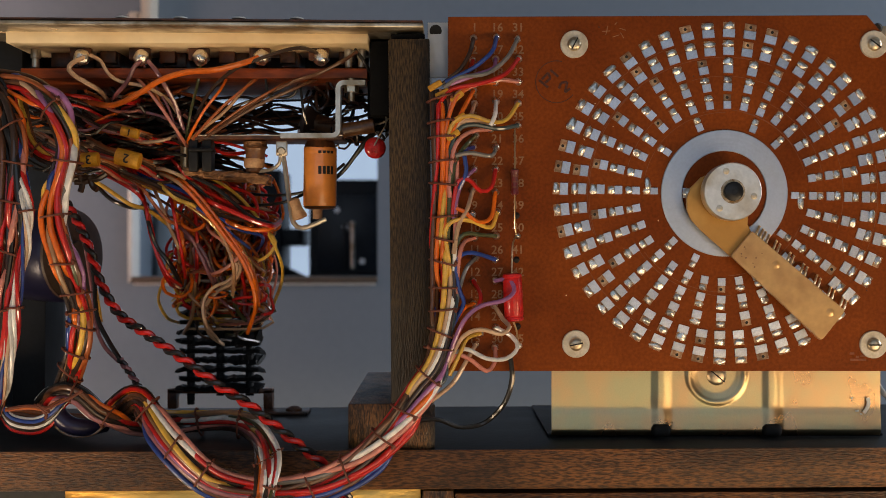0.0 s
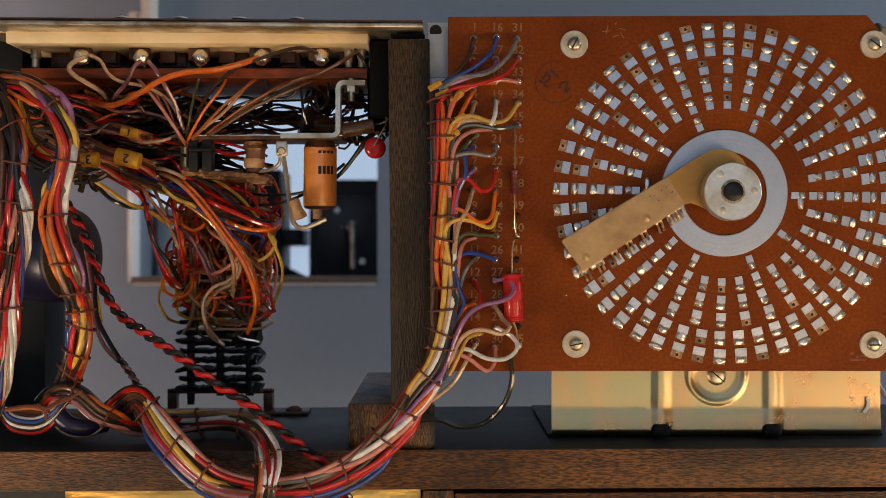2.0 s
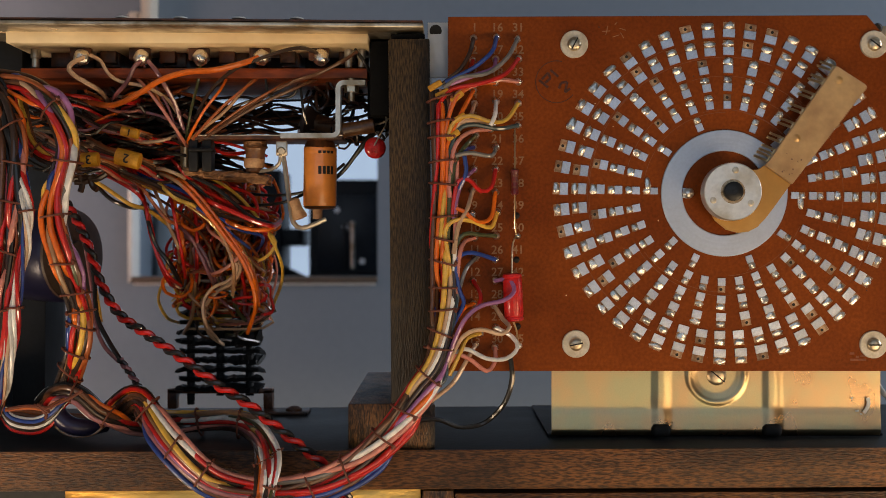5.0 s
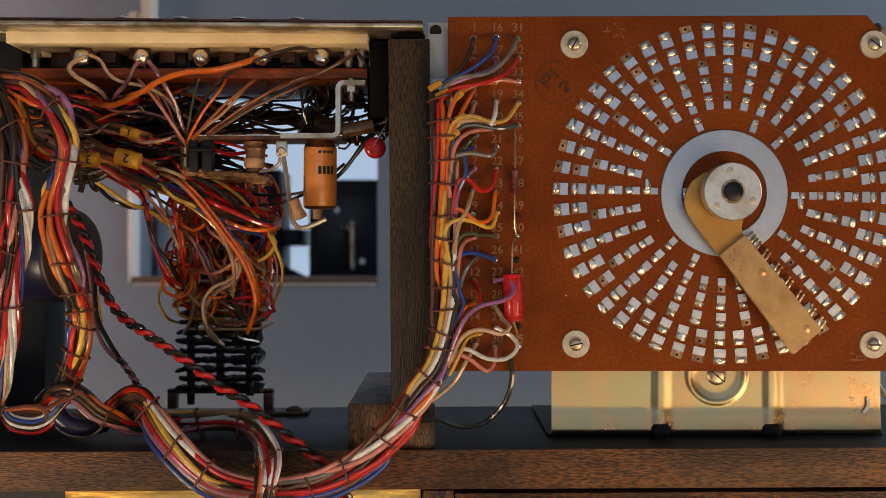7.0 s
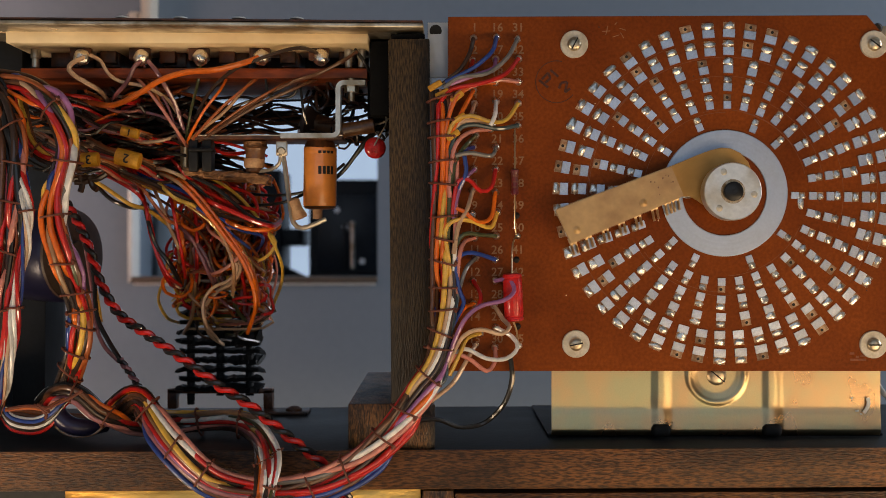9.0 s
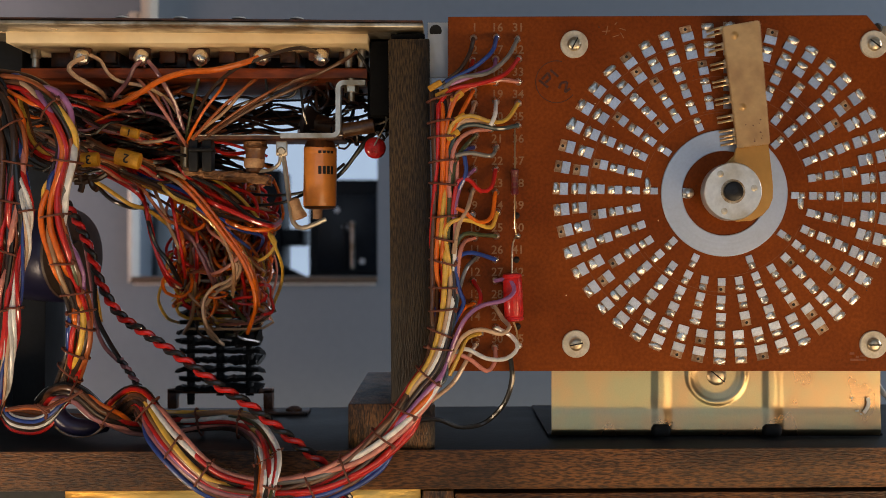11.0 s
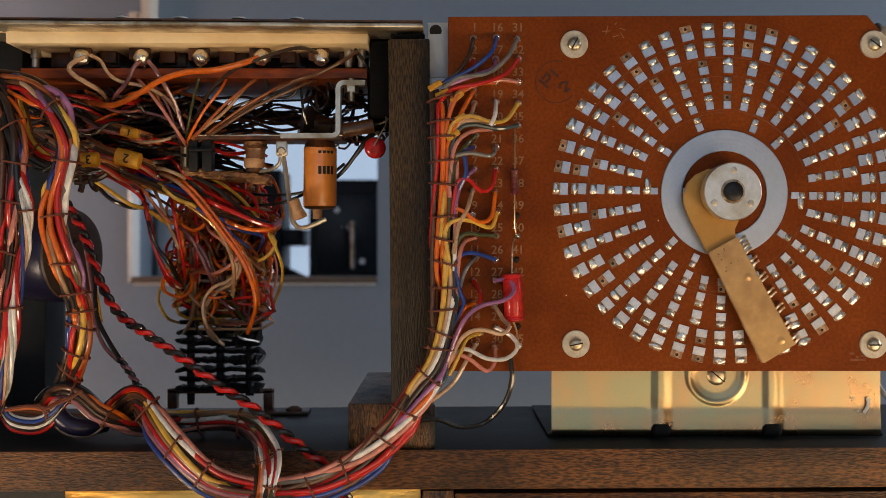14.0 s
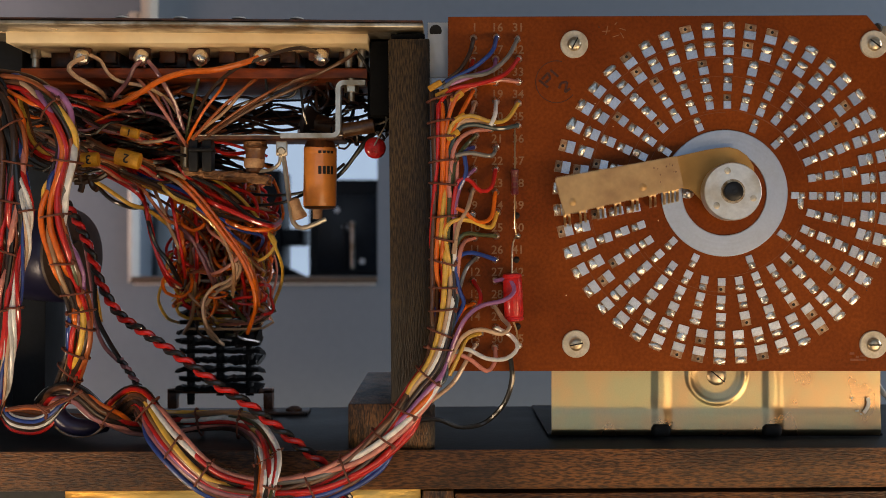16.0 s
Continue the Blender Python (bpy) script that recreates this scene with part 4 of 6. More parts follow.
def rear_parts():
    pn = thing("black_side_panel", "upright black panel at the back of the shelf", "panel", at(20, 716, 0.1))
    p, q = at(-90, 150, 0.094), at(104, 0, 0.094)
    zt = at(784, 796, -0.003).z
    part("panel", box((p.x, 0.094, zt), (q.x, 0.104, p.z), 0.0005), M["black_paint"], pn)
    co = thing("navy_coil", "short navy blue drum with a dark brown face", "coil", at(100, 540, 0.07))
    ax = Vector((0.92, -0.38, 0.0)).normalized()
    c = at(127, 452, 0.066)
    part("drum", can(c - ax * 0.020, c, [(0, 0.017), (0.06, 0.0188), (0.5, 0.0192), (0.94, 0.0195), (1, 0.0188)], 48), M["navy"], co, "", None, 35)
    part("face", can(c, c + ax * 0.002, [(0, 0.0188), (0.5, 0.0185), (0.8, 0.0165), (1, 0.0155)], 48), M["coil_face"], co, "dark brown face", None, 30)
    part("boss", can(c + ax * 0.0015, c + ax * 0.004, [(0, 0.006), (0.8, 0.0055), (1, 0.004)], 24), M["coil_face"], co)
    part("bracket", box((c.x - 0.026, 0.07, zt - 0.0005), (c.x - 0.012, 0.094, c.z - 0.010), 0.0008), M["black_plastic"], co)
    # stack of contact blades
    y = 0.098
    st = thing("contact_stack", "tall stack of black contact blades on a bracket", "connector", at(390, 722, y))
    for u in (338, 390, 442):
        part("rod", can(at(u, 330, y), at(u, 700, y), [(0, 0.0018), (1, 0.0018)], 12), M["black_plastic"], st, "black rod")
    rnd = random.Random(3)
    v = 338
    while v < 690:
        line = [at(318 + 5 * k, v + 4 + rnd.uniform(-1.6, 1.6), y + rnd.uniform(-0.0006, 0.0006)) for k in range(30)]
        part("blade", tube(line, 0.00105, 6, False, 4.0), M["black_plastic"], st, "", None, 20)
        v += 16.4
    for u0, u1, v0, v1 in ((296, 482, 689, 697), (296, 312, 690, 724), (466, 482, 690, 724)):
        slab_part("bracket", u0, v0, u1, v1, y - 0.002, 0.006, "dark_brown", st, "brown-grey bracket", 0.0003)
    part("stud", can(at(338, 697, y), at(338, 716, y), [(0, 0.0018), (1, 0.0016)], 12), M["black_plastic"], st)
    ft = thing("foot_plate", "flat brown steel foot plate with a screw", "plate", at(510, 735, 0.09))
    zt2 = zt + 0.0004
    p, q = at(455, 735, 0.088), at(545, 735, 0.088)
    part("plate", box((p.x, 0.086, zt2 - 0.0004), (q.x, 0.100, zt2 + 0.0008), 0.0003), M["dark_brown"], ft)
    c = Vector((at(520, 735, 0.09).x, 0.091, zt2 + 0.0008))
    part("screw", can(c, c + Vector((0, 0, 0.002)), [(0, 0.0036), (0.5, 0.0034), (1, 0.0016)], 20), M["dark_brown"], ft)


# ---- wiring ----
def add_wire(parent, pts, colour, r=0.0008, sides=8, name="wire", step=0.0016):
    return part(name, tube(curve_points(pts, step), r, sides), WIRE[colour], parent)


def side_of(line, i):
    d = line[min(i + 2, len(line) - 1)] - line[max(i - 2, 0)]
    d.y = 0
    d.normalize()
    return Vector((-d.z, 0, d.x))


def bundle(parent, path, colours, a=0.0045, r=0.00085, seed=1, ties=(), turns=0.5, flat=0.55, a_end=None, tie_r=0.0004, runs=()):
    """Laced wires along a path: each keeps its place in an oval section that turns slowly.
    runs: wires of the top lay, each (colour, from, place across, to, place across, thickness), which rise out of the bundle and sink back into it.
    ties: shares of the way, or bearings beside the path."""
    rnd = random.Random(seed)
    line = curve_points([at(*p) for p in path], 0.0026)
    n, m = len(line), len(colours)
    sides = [side_of(line, i) for i in range(n)]
    a_end = a_end or a

    def nearest(u, v):
        def gap(p):
            d = (p.y - EYE.y) / FOCUS
            return math.hypot(p.x / d + 784 - u, 441 - (p.z - EYE.z) / d - v)
        return min(range(n), key=lambda i: gap(line[i]))

    for k, c in enumerate(colours):
        # sunflower places fill the oval evenly
        rho, phi = math.sqrt((k + 0.6) / m), k * 2.39996
        ph, ph2, f1 = rnd.uniform(0, 6.3), rnd.uniform(0, 6.3), rnd.uniform(2.0, 5.0)
        rr = r * rnd.uniform(0.9, 1.12)
        pts = []
        for i in range(n):
            t = i / (n - 1)
            w = a + (a_end - a) * t
            ang = phi + 2 * math.pi * turns * t + 0.35 * math.sin(f1 * 3 * t + ph)
            q = rho * (1 + 0.10 * math.sin(f1 * 5 * t + ph2))
            pts.append(line[i] + sides[i] * (w - r) * q * math.cos(ang) + Vector((0, flat * w * q * math.sin(ang), 0)))
        part("wire", tube(pts, rr, 8), WIRE[c], parent)
    for c, p0, s0, p1, s1, rr in runs:
        i0, i1 = nearest(*p0), nearest(*p1)
        ph, f1 = rnd.uniform(0, 6.3), rnd.uniform(9, 16)
        pts = []
        for i in range(i0, i1 + 1):
            t, x = i / (n - 1), (i - i0) / max(1, i1 - i0)
            w = a + (a_end - a) * t
            ease = x * x * (3 - 2 * x)
            sx = s0 + (s1 - s0) * ease + 0.05 * math.sin(f1 * t * 2 + ph)
            sink = max(0, 1 - min(i - i0, i1 - i) / 4.0)
            sx *= 1 - 0.75 * sink * sink
            lift = flat * w * (0.35 + 0.65 * math.sqrt(max(0, 1 - min(1, sx * sx)))) + r * 0.9 + 0.0004 * math.sin(f1 * 1.9 * t + 3 * ph)
            pts.append(line[i] + sides[i] * w * sx + Vector((0, 0.001 * sink - lift * (1 - sink * sink), 0)))
        if len(pts) > 3:
            part("wire", tube(curve_points(pts, 0.0016), rr * 0.001, 10), WIRE[c], parent)
    for t in ties:
        i = nearest(*t) if isinstance(t, tuple) else int(t * (n - 1))
        i = min(n - 2, max(1, i))
        c, sd = line[i], sides[i]
        w = a + (a_end - a) * i / (n - 1)
        lean = rnd.uniform(-0.3, 0.3)
        along = (line[i + 1] - line[i - 1]).normalized()
        proud = r * (2.6 if runs else 1)
        loop = [c + sd * math.cos(s) * (w + (0.0005 if runs else 0.0003)) + Vector((0, 1, 0)) * math.sin(s) * (flat * w + proud + 0.0003) + along * math.cos(s) * lean * w for s in (2 * math.pi * k / 24 for k in range(24))]
        part("lacing_tie", tube(loop, tie_r, 6, True), M["tie"], parent, "reddish-brown lacing cord")
        k = c + sd * w * rnd.choice((-0.8, 0.8)) - Vector((0, 0.6 * flat * w + proud, 0))
        part("knot", can(k - along * 0.0009, k + along * 0.0009, [(0, 0.0003), (0.5, 0.0008), (1, 0.0003)], 8), M["tie"], parent)


def twisted(parent, path, colours, r, pitch, sides=8):
    line = curve_points([at(*p) for p in path], 0.0012)
    run = 0
    offs = [[] for _ in colours]
    for i, p in enumerate(line):
        if i:
            run += (line[i] - line[i - 1]).length
        sd = side_of(line, i)
        for k in range(len(colours)):
            a = 2 * math.pi * (run / pitch + k / len(colours))
            offs[k].append(p + sd * math.cos(a) * r + Vector((0, 1, 0)) * math.sin(a) * r)
    for c, pts in zip(colours, offs):
        part("wire", tube(pts, r, sides), WIRE[c], parent)


def board_wires():
    """Wires from the board's terminals into the laced bundle, and the parts soldered across it."""
    hn = thing("main_harness", "laced bundle of coloured wires from the board to the chassis", "wire harness", at(780, 700, -0.01))
    runs = [
        # beside the board
        ("red", (778, 150), -0.30, (783, 480), -0.95, 0.95), ("orange", (781, 165), 0.1, (787, 520), -0.62, 0.95), ("orange", (783, 230), 0.35, (787, 500), -0.25, 0.85),
        ("yellow", (785, 300), 0.05, (786, 470), -0.45, 0.8), ("green", (785, 250), 0.55, (787, 560), 0.0, 0.8), ("pink", (786, 240), 0.95, (787, 480), 0.75, 0.8),
        ("brown", (785, 200), -0.65, (786, 600), -0.95, 0.9), ("yellow", (787, 415), 0.15, (722, 722), -0.70, 1.0), ("cream", (787, 440), 0.45, (722, 722), -0.40, 0.9),
        ("white", (787, 480), 0.62, (735, 705), -0.22, 0.95), ("dark", (787, 430), 0.8, (700, 752), -0.10, 0.9), ("teal", (787, 500), 0.95, (742, 690), 0.15, 0.8),
        ("blue", (787, 520), -0.85, (786, 590), -0.80, 0.7), ("violet", (780, 620), 0.85, (680, 775), 0.05, 0.95), ("white", (772, 640), 1.0, (600, 838), -0.55, 1.05),
        ("orange", (768, 648), 1.0, (690, 765), 0.20, 0.95), ("pink", (762, 658), 1.18, (500, 868), -0.92, 0.95), ("teal", (776, 632), 1.35, (742, 690), 1.25, 0.7),
        # along the lower curve
        ("pink", (700, 752), -0.60, (420, 861), -0.85, 0.95), ("grey", (640, 813), -0.35, (450, 866), -0.62, 0.9), ("brown", (720, 726), -0.75, (350, 828), 0.18, 0.9),
        ("red", (742, 690), 1.05, (410, 858), -0.12, 1.05), ("red", (735, 700), 1.30, (470, 868), 0.12, 1.0), ("red", (700, 752), 0.9, (560, 855), 0.30, 0.95),
        ("dark", (690, 765), 0.25, (420, 860), 0.30, 0.9), ("blue", (705, 747), 1.15, (480, 868), 0.55, 1.0), ("blue", (690, 765), 1.25, (260, 720), 1.0, 1.0),
        ("brown", (660, 797), 0.95, (330, 810), 0.72, 0.9), ("mauve", (600, 838), 0.8, (470, 868), 0.85, 0.85),
        # up to the shelf
        ("pink", (560, 855), -0.75, (258, 716), -0.95, 0.9), ("white", (380, 846), -0.68, (252, 710), -0.62, 1.0), ("red", (520, 865), -0.35, (300, 778), -0.78, 0.95),
        ("yellow", (430, 863), 0.0, (250, 708), -0.30, 1.05), ("tan", (440, 864), 0.2, (252, 710), 0.0, 0.9), ("red", (480, 868), 0.35, (250, 708), 0.28, 0.95),
        ("mauve", (480, 868), 0.5, (255, 714), 0.62, 1.0), ("violet", (400, 856), 0.45, (270, 737), 0.48, 0.8), ("orange", (470, 868), 1.1, (285, 760), 1.12, 0.8)]
    bundle(hn, [(781, 160, -0.004), (786, 300, -0.004), (787, 450, -0.004), (786, 560, -0.006), (772, 640, -0.009), (742, 690, -0.0115), (700, 752, -0.0135), (650, 806, -0.0145), (600, 838, -0.015), (550, 858, -0.0155),
                (480, 868, -0.0155), (400, 856, -0.0135), (350, 828, -0.0115), (300, 778, -0.008), (268, 735, 0.0), (250, 708, 0.007), (230, 706, 0.014), (195, 735, 0.022)],
           ["red", "brown", "black", "yellow", "red", "pink", "dark", "cream", "red", "dark", "black", "orange", "red", "dark", "brown", "black", "dark", "brown", "brown", "red", "dark"], 0.0047, 0.00085, 5,
           ((782, 172), (783, 213), (784, 248), (785, 283), (785, 325), (786, 385), (787, 420), (787, 470), (787, 508), (786, 548), (783, 590), (780, 612), (760, 662), (718, 728), (685, 772), (615, 830), (550, 858), (368, 838), (312, 790), (262, 726)), 0.4, 0.55, 0.0054, runs=runs)
    rows = (
        ("dark", (838, 68), (832, 92), (815, 122), (782, 150)), ("blue", (879, 66), (870, 92), (838, 120), (788, 146)),
        ("grey", (916, 69), (897, 103), (862, 130), (815, 137), (785, 155)), ("red", (837, 107), (828, 128), (795, 152)),
        ("violet", (877, 105), (872, 122), (835, 135), (790, 152)), ("red", (918, 104), (893, 132), (850, 148), (800, 158), (780, 180)),
        ("pink", (918, 145), (880, 142), (830, 155), (803, 175), (790, 230)), ("orange", (838, 160), (822, 190), (803, 228), (790, 262)),
        ("orange", (876, 146), (845, 150), (812, 168), (795, 205), (786, 250)),
        ("cream", (840, 184), (832, 205), (806, 225), (792, 260)), ("white", (878, 180), (876, 205), (868, 222)),
        ("yellow", (917, 183), (896, 212), (870, 216), (832, 205), (804, 216), (790, 245)),
        ("cream", (872, 222), (845, 214), (815, 218), (798, 240)),
        ("teal", (917, 222), (882, 228), (838, 221), (812, 230), (796, 270), (794, 310)), ("pink", (868, 229), (832, 234), (805, 260), (796, 320), (796, 350)),
        ("green", (842, 240), (826, 256), (806, 285), (800, 330)), ("blue", (838, 261), (822, 268), (825, 305), (812, 335)),
        ("grey", (878, 261), (869, 276), (832, 271), (806, 276)), ("violet", (840, 300), (820, 320), (808, 352), (803, 390)),
        ("red", (877, 300), (870, 331), (851, 339), (831, 319), (811, 321), (803, 352), (800, 380)), ("cream", (836, 338), (827, 370), (811, 402), (803, 450)),
        ("orange", (877, 340), (869, 385), (845, 393), (820, 374), (803, 370), (795, 385)), ("white", (836, 380), (816, 390), (806, 430), (804, 480)),
        ("yellow", (880, 376), (868, 403), (836, 392), (806, 390), (788, 410), (794, 460), (797, 520)), ("green", (878, 418), (851, 416), (821, 415), (804, 445), (800, 500)),
        ("pink", (840, 421), (821, 430), (812, 460), (808, 520)), ("blue", (877, 460), (851, 451), (826, 448), (807, 464), (812, 510), (821, 535), (812, 556), (800, 580)),
        ("grey", (842, 457), (826, 474), (815, 505), (806, 545)), ("red", (837, 497), (850, 520), (848, 541), (826, 562), (806, 600)),
        ("violet", (876, 497), (900, 495), (909, 515), (890, 531), (850, 541), (822, 565), (803, 605), (780, 662), (742, 708)),
        ("orange", (838, 538), (822, 545), (808, 565)), ("cream", (874, 540), (890, 565), (901, 578), (886, 590), (851, 582), (822, 592), (803, 622), (785, 665)),
        ("yellow", (850, 590), (826, 600), (813, 628), (795, 665)), ("white", (878, 580), (906, 596), (916, 616), (896, 635), (862, 635), (822, 618), (797, 640), (763, 692), (715, 735)),
        ("pink", (876, 615), (876, 640), (861, 657), (831, 636), (806, 630), (782, 664), (748, 708)), ("cream", (842, 610), (825, 640), (800, 680), (760, 712)))
    for k, (c, *pts) in enumerate(rows):
        n = len(pts)
        line = [at(u, v, -0.0008 - 0.006 * math.sin(math.pi * min(0.5, (i / (n - 1)) * 0.9)) - 0.0004 * (k % 3)) for i, (u, v) in enumerate(pts)]
        if any(884 < u < 930 and 480 < v < 572 for u, v in pts):
            line = [p + Vector((0, -0.0045 * math.sin(math.pi * (i + 0.5) / n), 0)) for i, p in enumerate(line)]
        add_wire(hn, line, c, 0.00078)
        p = at(*pts[0], -0.0002)
        part("joint", can(p, p + Vector((0, -0.0013, 0)), [(0, 0.0014), (0.4, 0.0012), (0.8, 0.0006), (1, 0.0002)], 10), M["solder"], hn, "solder joint on the board")
    for (u, v), turn in (((770, 152), 30), ((783, 166), 25), ((809, 172), 40), ((812, 210), 30), ((802, 240), 35)):
        p = at(u, v, -0.0075)
        bm = box((-0.0026, -0.0011, -0.0007), (0.0026, 0.0011, 0.0007), 0.0005)
        bmesh.ops.transform(bm, matrix=Matrix.Translation(p) @ FRONT @ Matrix.Rotation(radians(turn), 4, "Z"), verts=bm.verts)
        part("sleeve", bm, M["tag"], hn, "yellow sleeve")
    # black wire to the shelf
    add_wire(hn, [at(*p) for p in ((903, 628, -0.002), (906, 672, -0.002), (892, 715, 0.0), (858, 748, 0.004), (815, 756, 0.0), (772, 742, -0.006), (725, 748, -0.011))], "black", 0.0009)
    rs = thing("maroon_resistor", "maroon banded resistor across the board's terminals", "resistor", at(911, 345, -0.002))
    part("body", can(at(911, 299, -0.002), at(911, 346, -0.002), [(0, 0.0007), (0.04, 0.0014), (0.14, 0.0015), (0.2, 0.0012), (0.8, 0.0012), (0.86, 0.0015), (0.96, 0.0014), (1, 0.0007)], 18), M["maroon"], rs)
    for v in (312, 322, 332):
        part("band", can(at(911, v - 1.5, -0.002), at(911, v + 1.5, -0.002), [(0, 0.00127), (1, 0.00127)], 18), M["tie"], rs)
    part("lead", tube([at(911, 226, -0.001), at(911, 240, -0.002), at(911, 300, -0.002)], 0.0003, 6), M["brass"], rs)
    part("lead", tube([at(911, 345, -0.002), at(911, 400, -0.002), at(914, 418, -0.0005)], 0.0003, 6), M["brass"], rs)
    cp = thing("red_capacitor", "bright red tubular capacitor across the board's terminals", "capacitor", at(907, 568, -0.004))
    r = 0.0034
    part("body", can(at(906, 484, -0.004), at(910, 569, -0.004), [(0, r * 0.7), (0.02, r * 0.97), (0.08, r), (0.1, r * 0.93), (0.13, r), (0.88, r), (0.9, r * 0.93), (0.93, r), (0.98, r * 0.97), (1, r * 0.7)], 28), M["red_can"], cp)
    part("lead", tube(curve_points([at(914, 418, -0.001), at(908, 430, -0.002), at(906, 460, -0.003), at(906, 486, -0.004)]), 0.00032, 6), M["brass"], cp)
    part("lead", tube(curve_points([at(908, 568, -0.004), at(914, 585, -0.003), at(918, 612, -0.0005)]), 0.00035, 6), M["brass"], cp)
    for u, v in ((916, 418), (919, 612), (917, 222), (916, 578), (914, 382), (914, 460)):
        p = at(u, v, 0)
        part("joint", can(p, p + Vector((0, -0.0011, 0)), [(0, 0.0012), (0.5, 0.001), (1, 0.0003)], 10), M["solder"] if v not in (578, 382, 460) else M["hole"], cp)


def chassis_wires():
    hl = thing("chassis_harness", "thick laced bundle of coloured wires beside the chassis", "wire harness", at(120, 690, 0.0))
    runs = [
        ("orange", (0, 140), -0.7, (95, 190), -0.9, 0.8), ("violet", (50, 156), 0.0, (104, 338), -0.48, 1.1), ("violet", (62, 163), 0.9, (116, 240), 1.15, 1.1), ("mauve", (70, 168), 0.85, (112, 220), 0.95, 0.9),
        ("cream", (20, 144), 0.2, (110, 215), -0.45, 0.9), ("blue", (5, 141), 0.75, (55, 158), 0.6, 1.0), ("red", (30, 147), -0.5, (130, 525), 0.72, 1.15), ("dark", (50, 156), -0.1, (118, 285), 0.38, 0.9),
        ("yellow", (75, 172), 0.35, (121, 292), 0.85, 1.05), ("green", (60, 162), 0.15, (120, 265), 0.62, 0.9), ("orange", (70, 168), -0.3, (128, 500), -0.03, 1.1), ("white", (119, 242), 0.62, (98, 412), 0.92, 1.25),
        ("grey", (122, 270), 0.75, (97, 400), 0.65, 0.9), ("blue", (119, 280), -0.85, (99, 372), -0.55, 1.1), ("red", (114, 300), -0.95, (100, 350), -0.9, 0.8), ("yellow", (112, 310), -1.1, (98, 385), -1.0, 0.8),
        ("tan", (116, 292), -0.2, (98, 390), -0.25, 0.8), ("orange", (108, 320), -0.8, (134, 520), -0.75, 1.1), ("tan", (100, 360), -0.45, (141, 545), -0.45, 0.9), ("brown", (100, 365), -0.3, (120, 475), -0.25, 0.9),
        ("brown", (98, 385), 0.7, (140, 540), 0.95, 0.95), ("green", (98, 395), 0.85, (138, 530), 0.55, 0.8), ("violet", (100, 420), 0.98, (141, 540), 1.1, 0.95),
        ("blue", (138, 530), -0.95, (130, 650), -0.45, 1.05), ("red", (141, 550), -0.5, (124, 668), 0.0, 0.95), ("mauve", (138, 530), -0.1, (139, 605), -0.1, 0.9), ("orange", (134, 520), -0.5, (140, 600), -0.3, 1.0),
        ("yellow", (137, 528), 0.35, (128, 655), 0.3, 1.1), ("orange", (130, 510), 0.1, (141, 570), 0.2, 0.9), ("rust", (141, 545), 0.9, (126, 660), 0.85, 1.1), ("dark", (143, 555), 0.6, (124, 668), 0.6, 0.9)]
    bundle(hl, [(-40, 136, 0.012), (40, 151, 0.006), (85, 180, 0.0), (112, 225, -0.002), (122, 268, -0.003), (113, 305, -0.004), (100, 350, -0.004), (98, 400, -0.004), (112, 455, -0.003), (129, 505, -0.001), (143, 552, 0.0), (140, 602, 0.002), (128, 648, 0.006), (112, 690, 0.012)],
           ["dark", "red", "brown", "brown", "dark", "red", "tan", "brown", "rust", "dark", "brown", "dark", "red", "brown", "dark", "rust"], 0.0052, 0.0009, 12,
           ((92, 190), (118, 292), (99, 382), (114, 462), (134, 522), (142, 548), (142, 580), (136, 628), (126, 655)), 0.35, 0.5, 0.0046, runs=runs)
    runs = [("dark", (-10, 160), 0.4, (27, 400), -0.1, 1.3), ("red", (18, 222), 0.35, (24, 420), -0.3, 1.15), ("blue", (22, 238), 0.6, (27, 330), 0.15, 1.0), ("pink", (24, 245), 0.85, (20, 460), 0.0, 1.15),
            ("rust", (12, 200), 1.0, (27, 320), 0.9, 0.9), ("orange", (0, 172), 0.9, (26, 260), 1.1, 0.8), ("black", (10, 195), -0.2, (24, 430), 0.75, 1.5), ("brown", (4, 180), -0.7, (22, 450), -0.8, 1.2),
            ("red", (18, 480), 0.3, (-2, 660), 0.2, 1.1), ("pink", (20, 455), -0.2, (6, 600), -0.5, 1.0), ("red", (26, 360), -0.7, (8, 590), -0.6, 0.9)]
    bundle(hl, [(-30, 130, 0.006), (5, 180, 0.004), (26, 250, 0.0), (28, 330, -0.002), (24, 420, -0.003), (14, 520, -0.002), (4, 620, 0.0), (-6, 700, 0.002), (-30, 760, 0.004)],
           ["red", "dark", "black", "brown", "dark", "dark", "brown", "rust", "black", "red", "dark", "mauve", "black"], 0.0050, 0.0009, 15, ((22, 230), (27, 285), (27, 362), (22, 455), (12, 555)), 0.3, runs=runs)
    bundle(hl, [(8, 205, 0.006), (26, 255, 0.004), (38, 300, -0.003), (47, 360, -0.007), (48, 415, -0.007), (36, 480, -0.007), (27, 545, -0.007), (22, 600, -0.006), (14, 645, -0.006), (6, 690, -0.004), (-8, 720, 0.0), (-40, 745, 0.004)],
           ["white", "red", "cream", "white", "blue", "white", "red"], 0.0024, 0.00066, 31, (0.1, 0.33, 0.62), 2.6, 0.8)
    bundle(hl, [(10, 230, 0.006), (28, 300, 0.003), (34, 350, -0.004), (40, 410, -0.004), (34, 460, -0.004), (20, 540, -0.004), (10, 640, -0.004), (0, 700, -0.003), (-16, 745, -0.002)], ["white", "dark", "cream", "red"], 0.0020, 0.00075, 33, (), 0.8, 0.7)
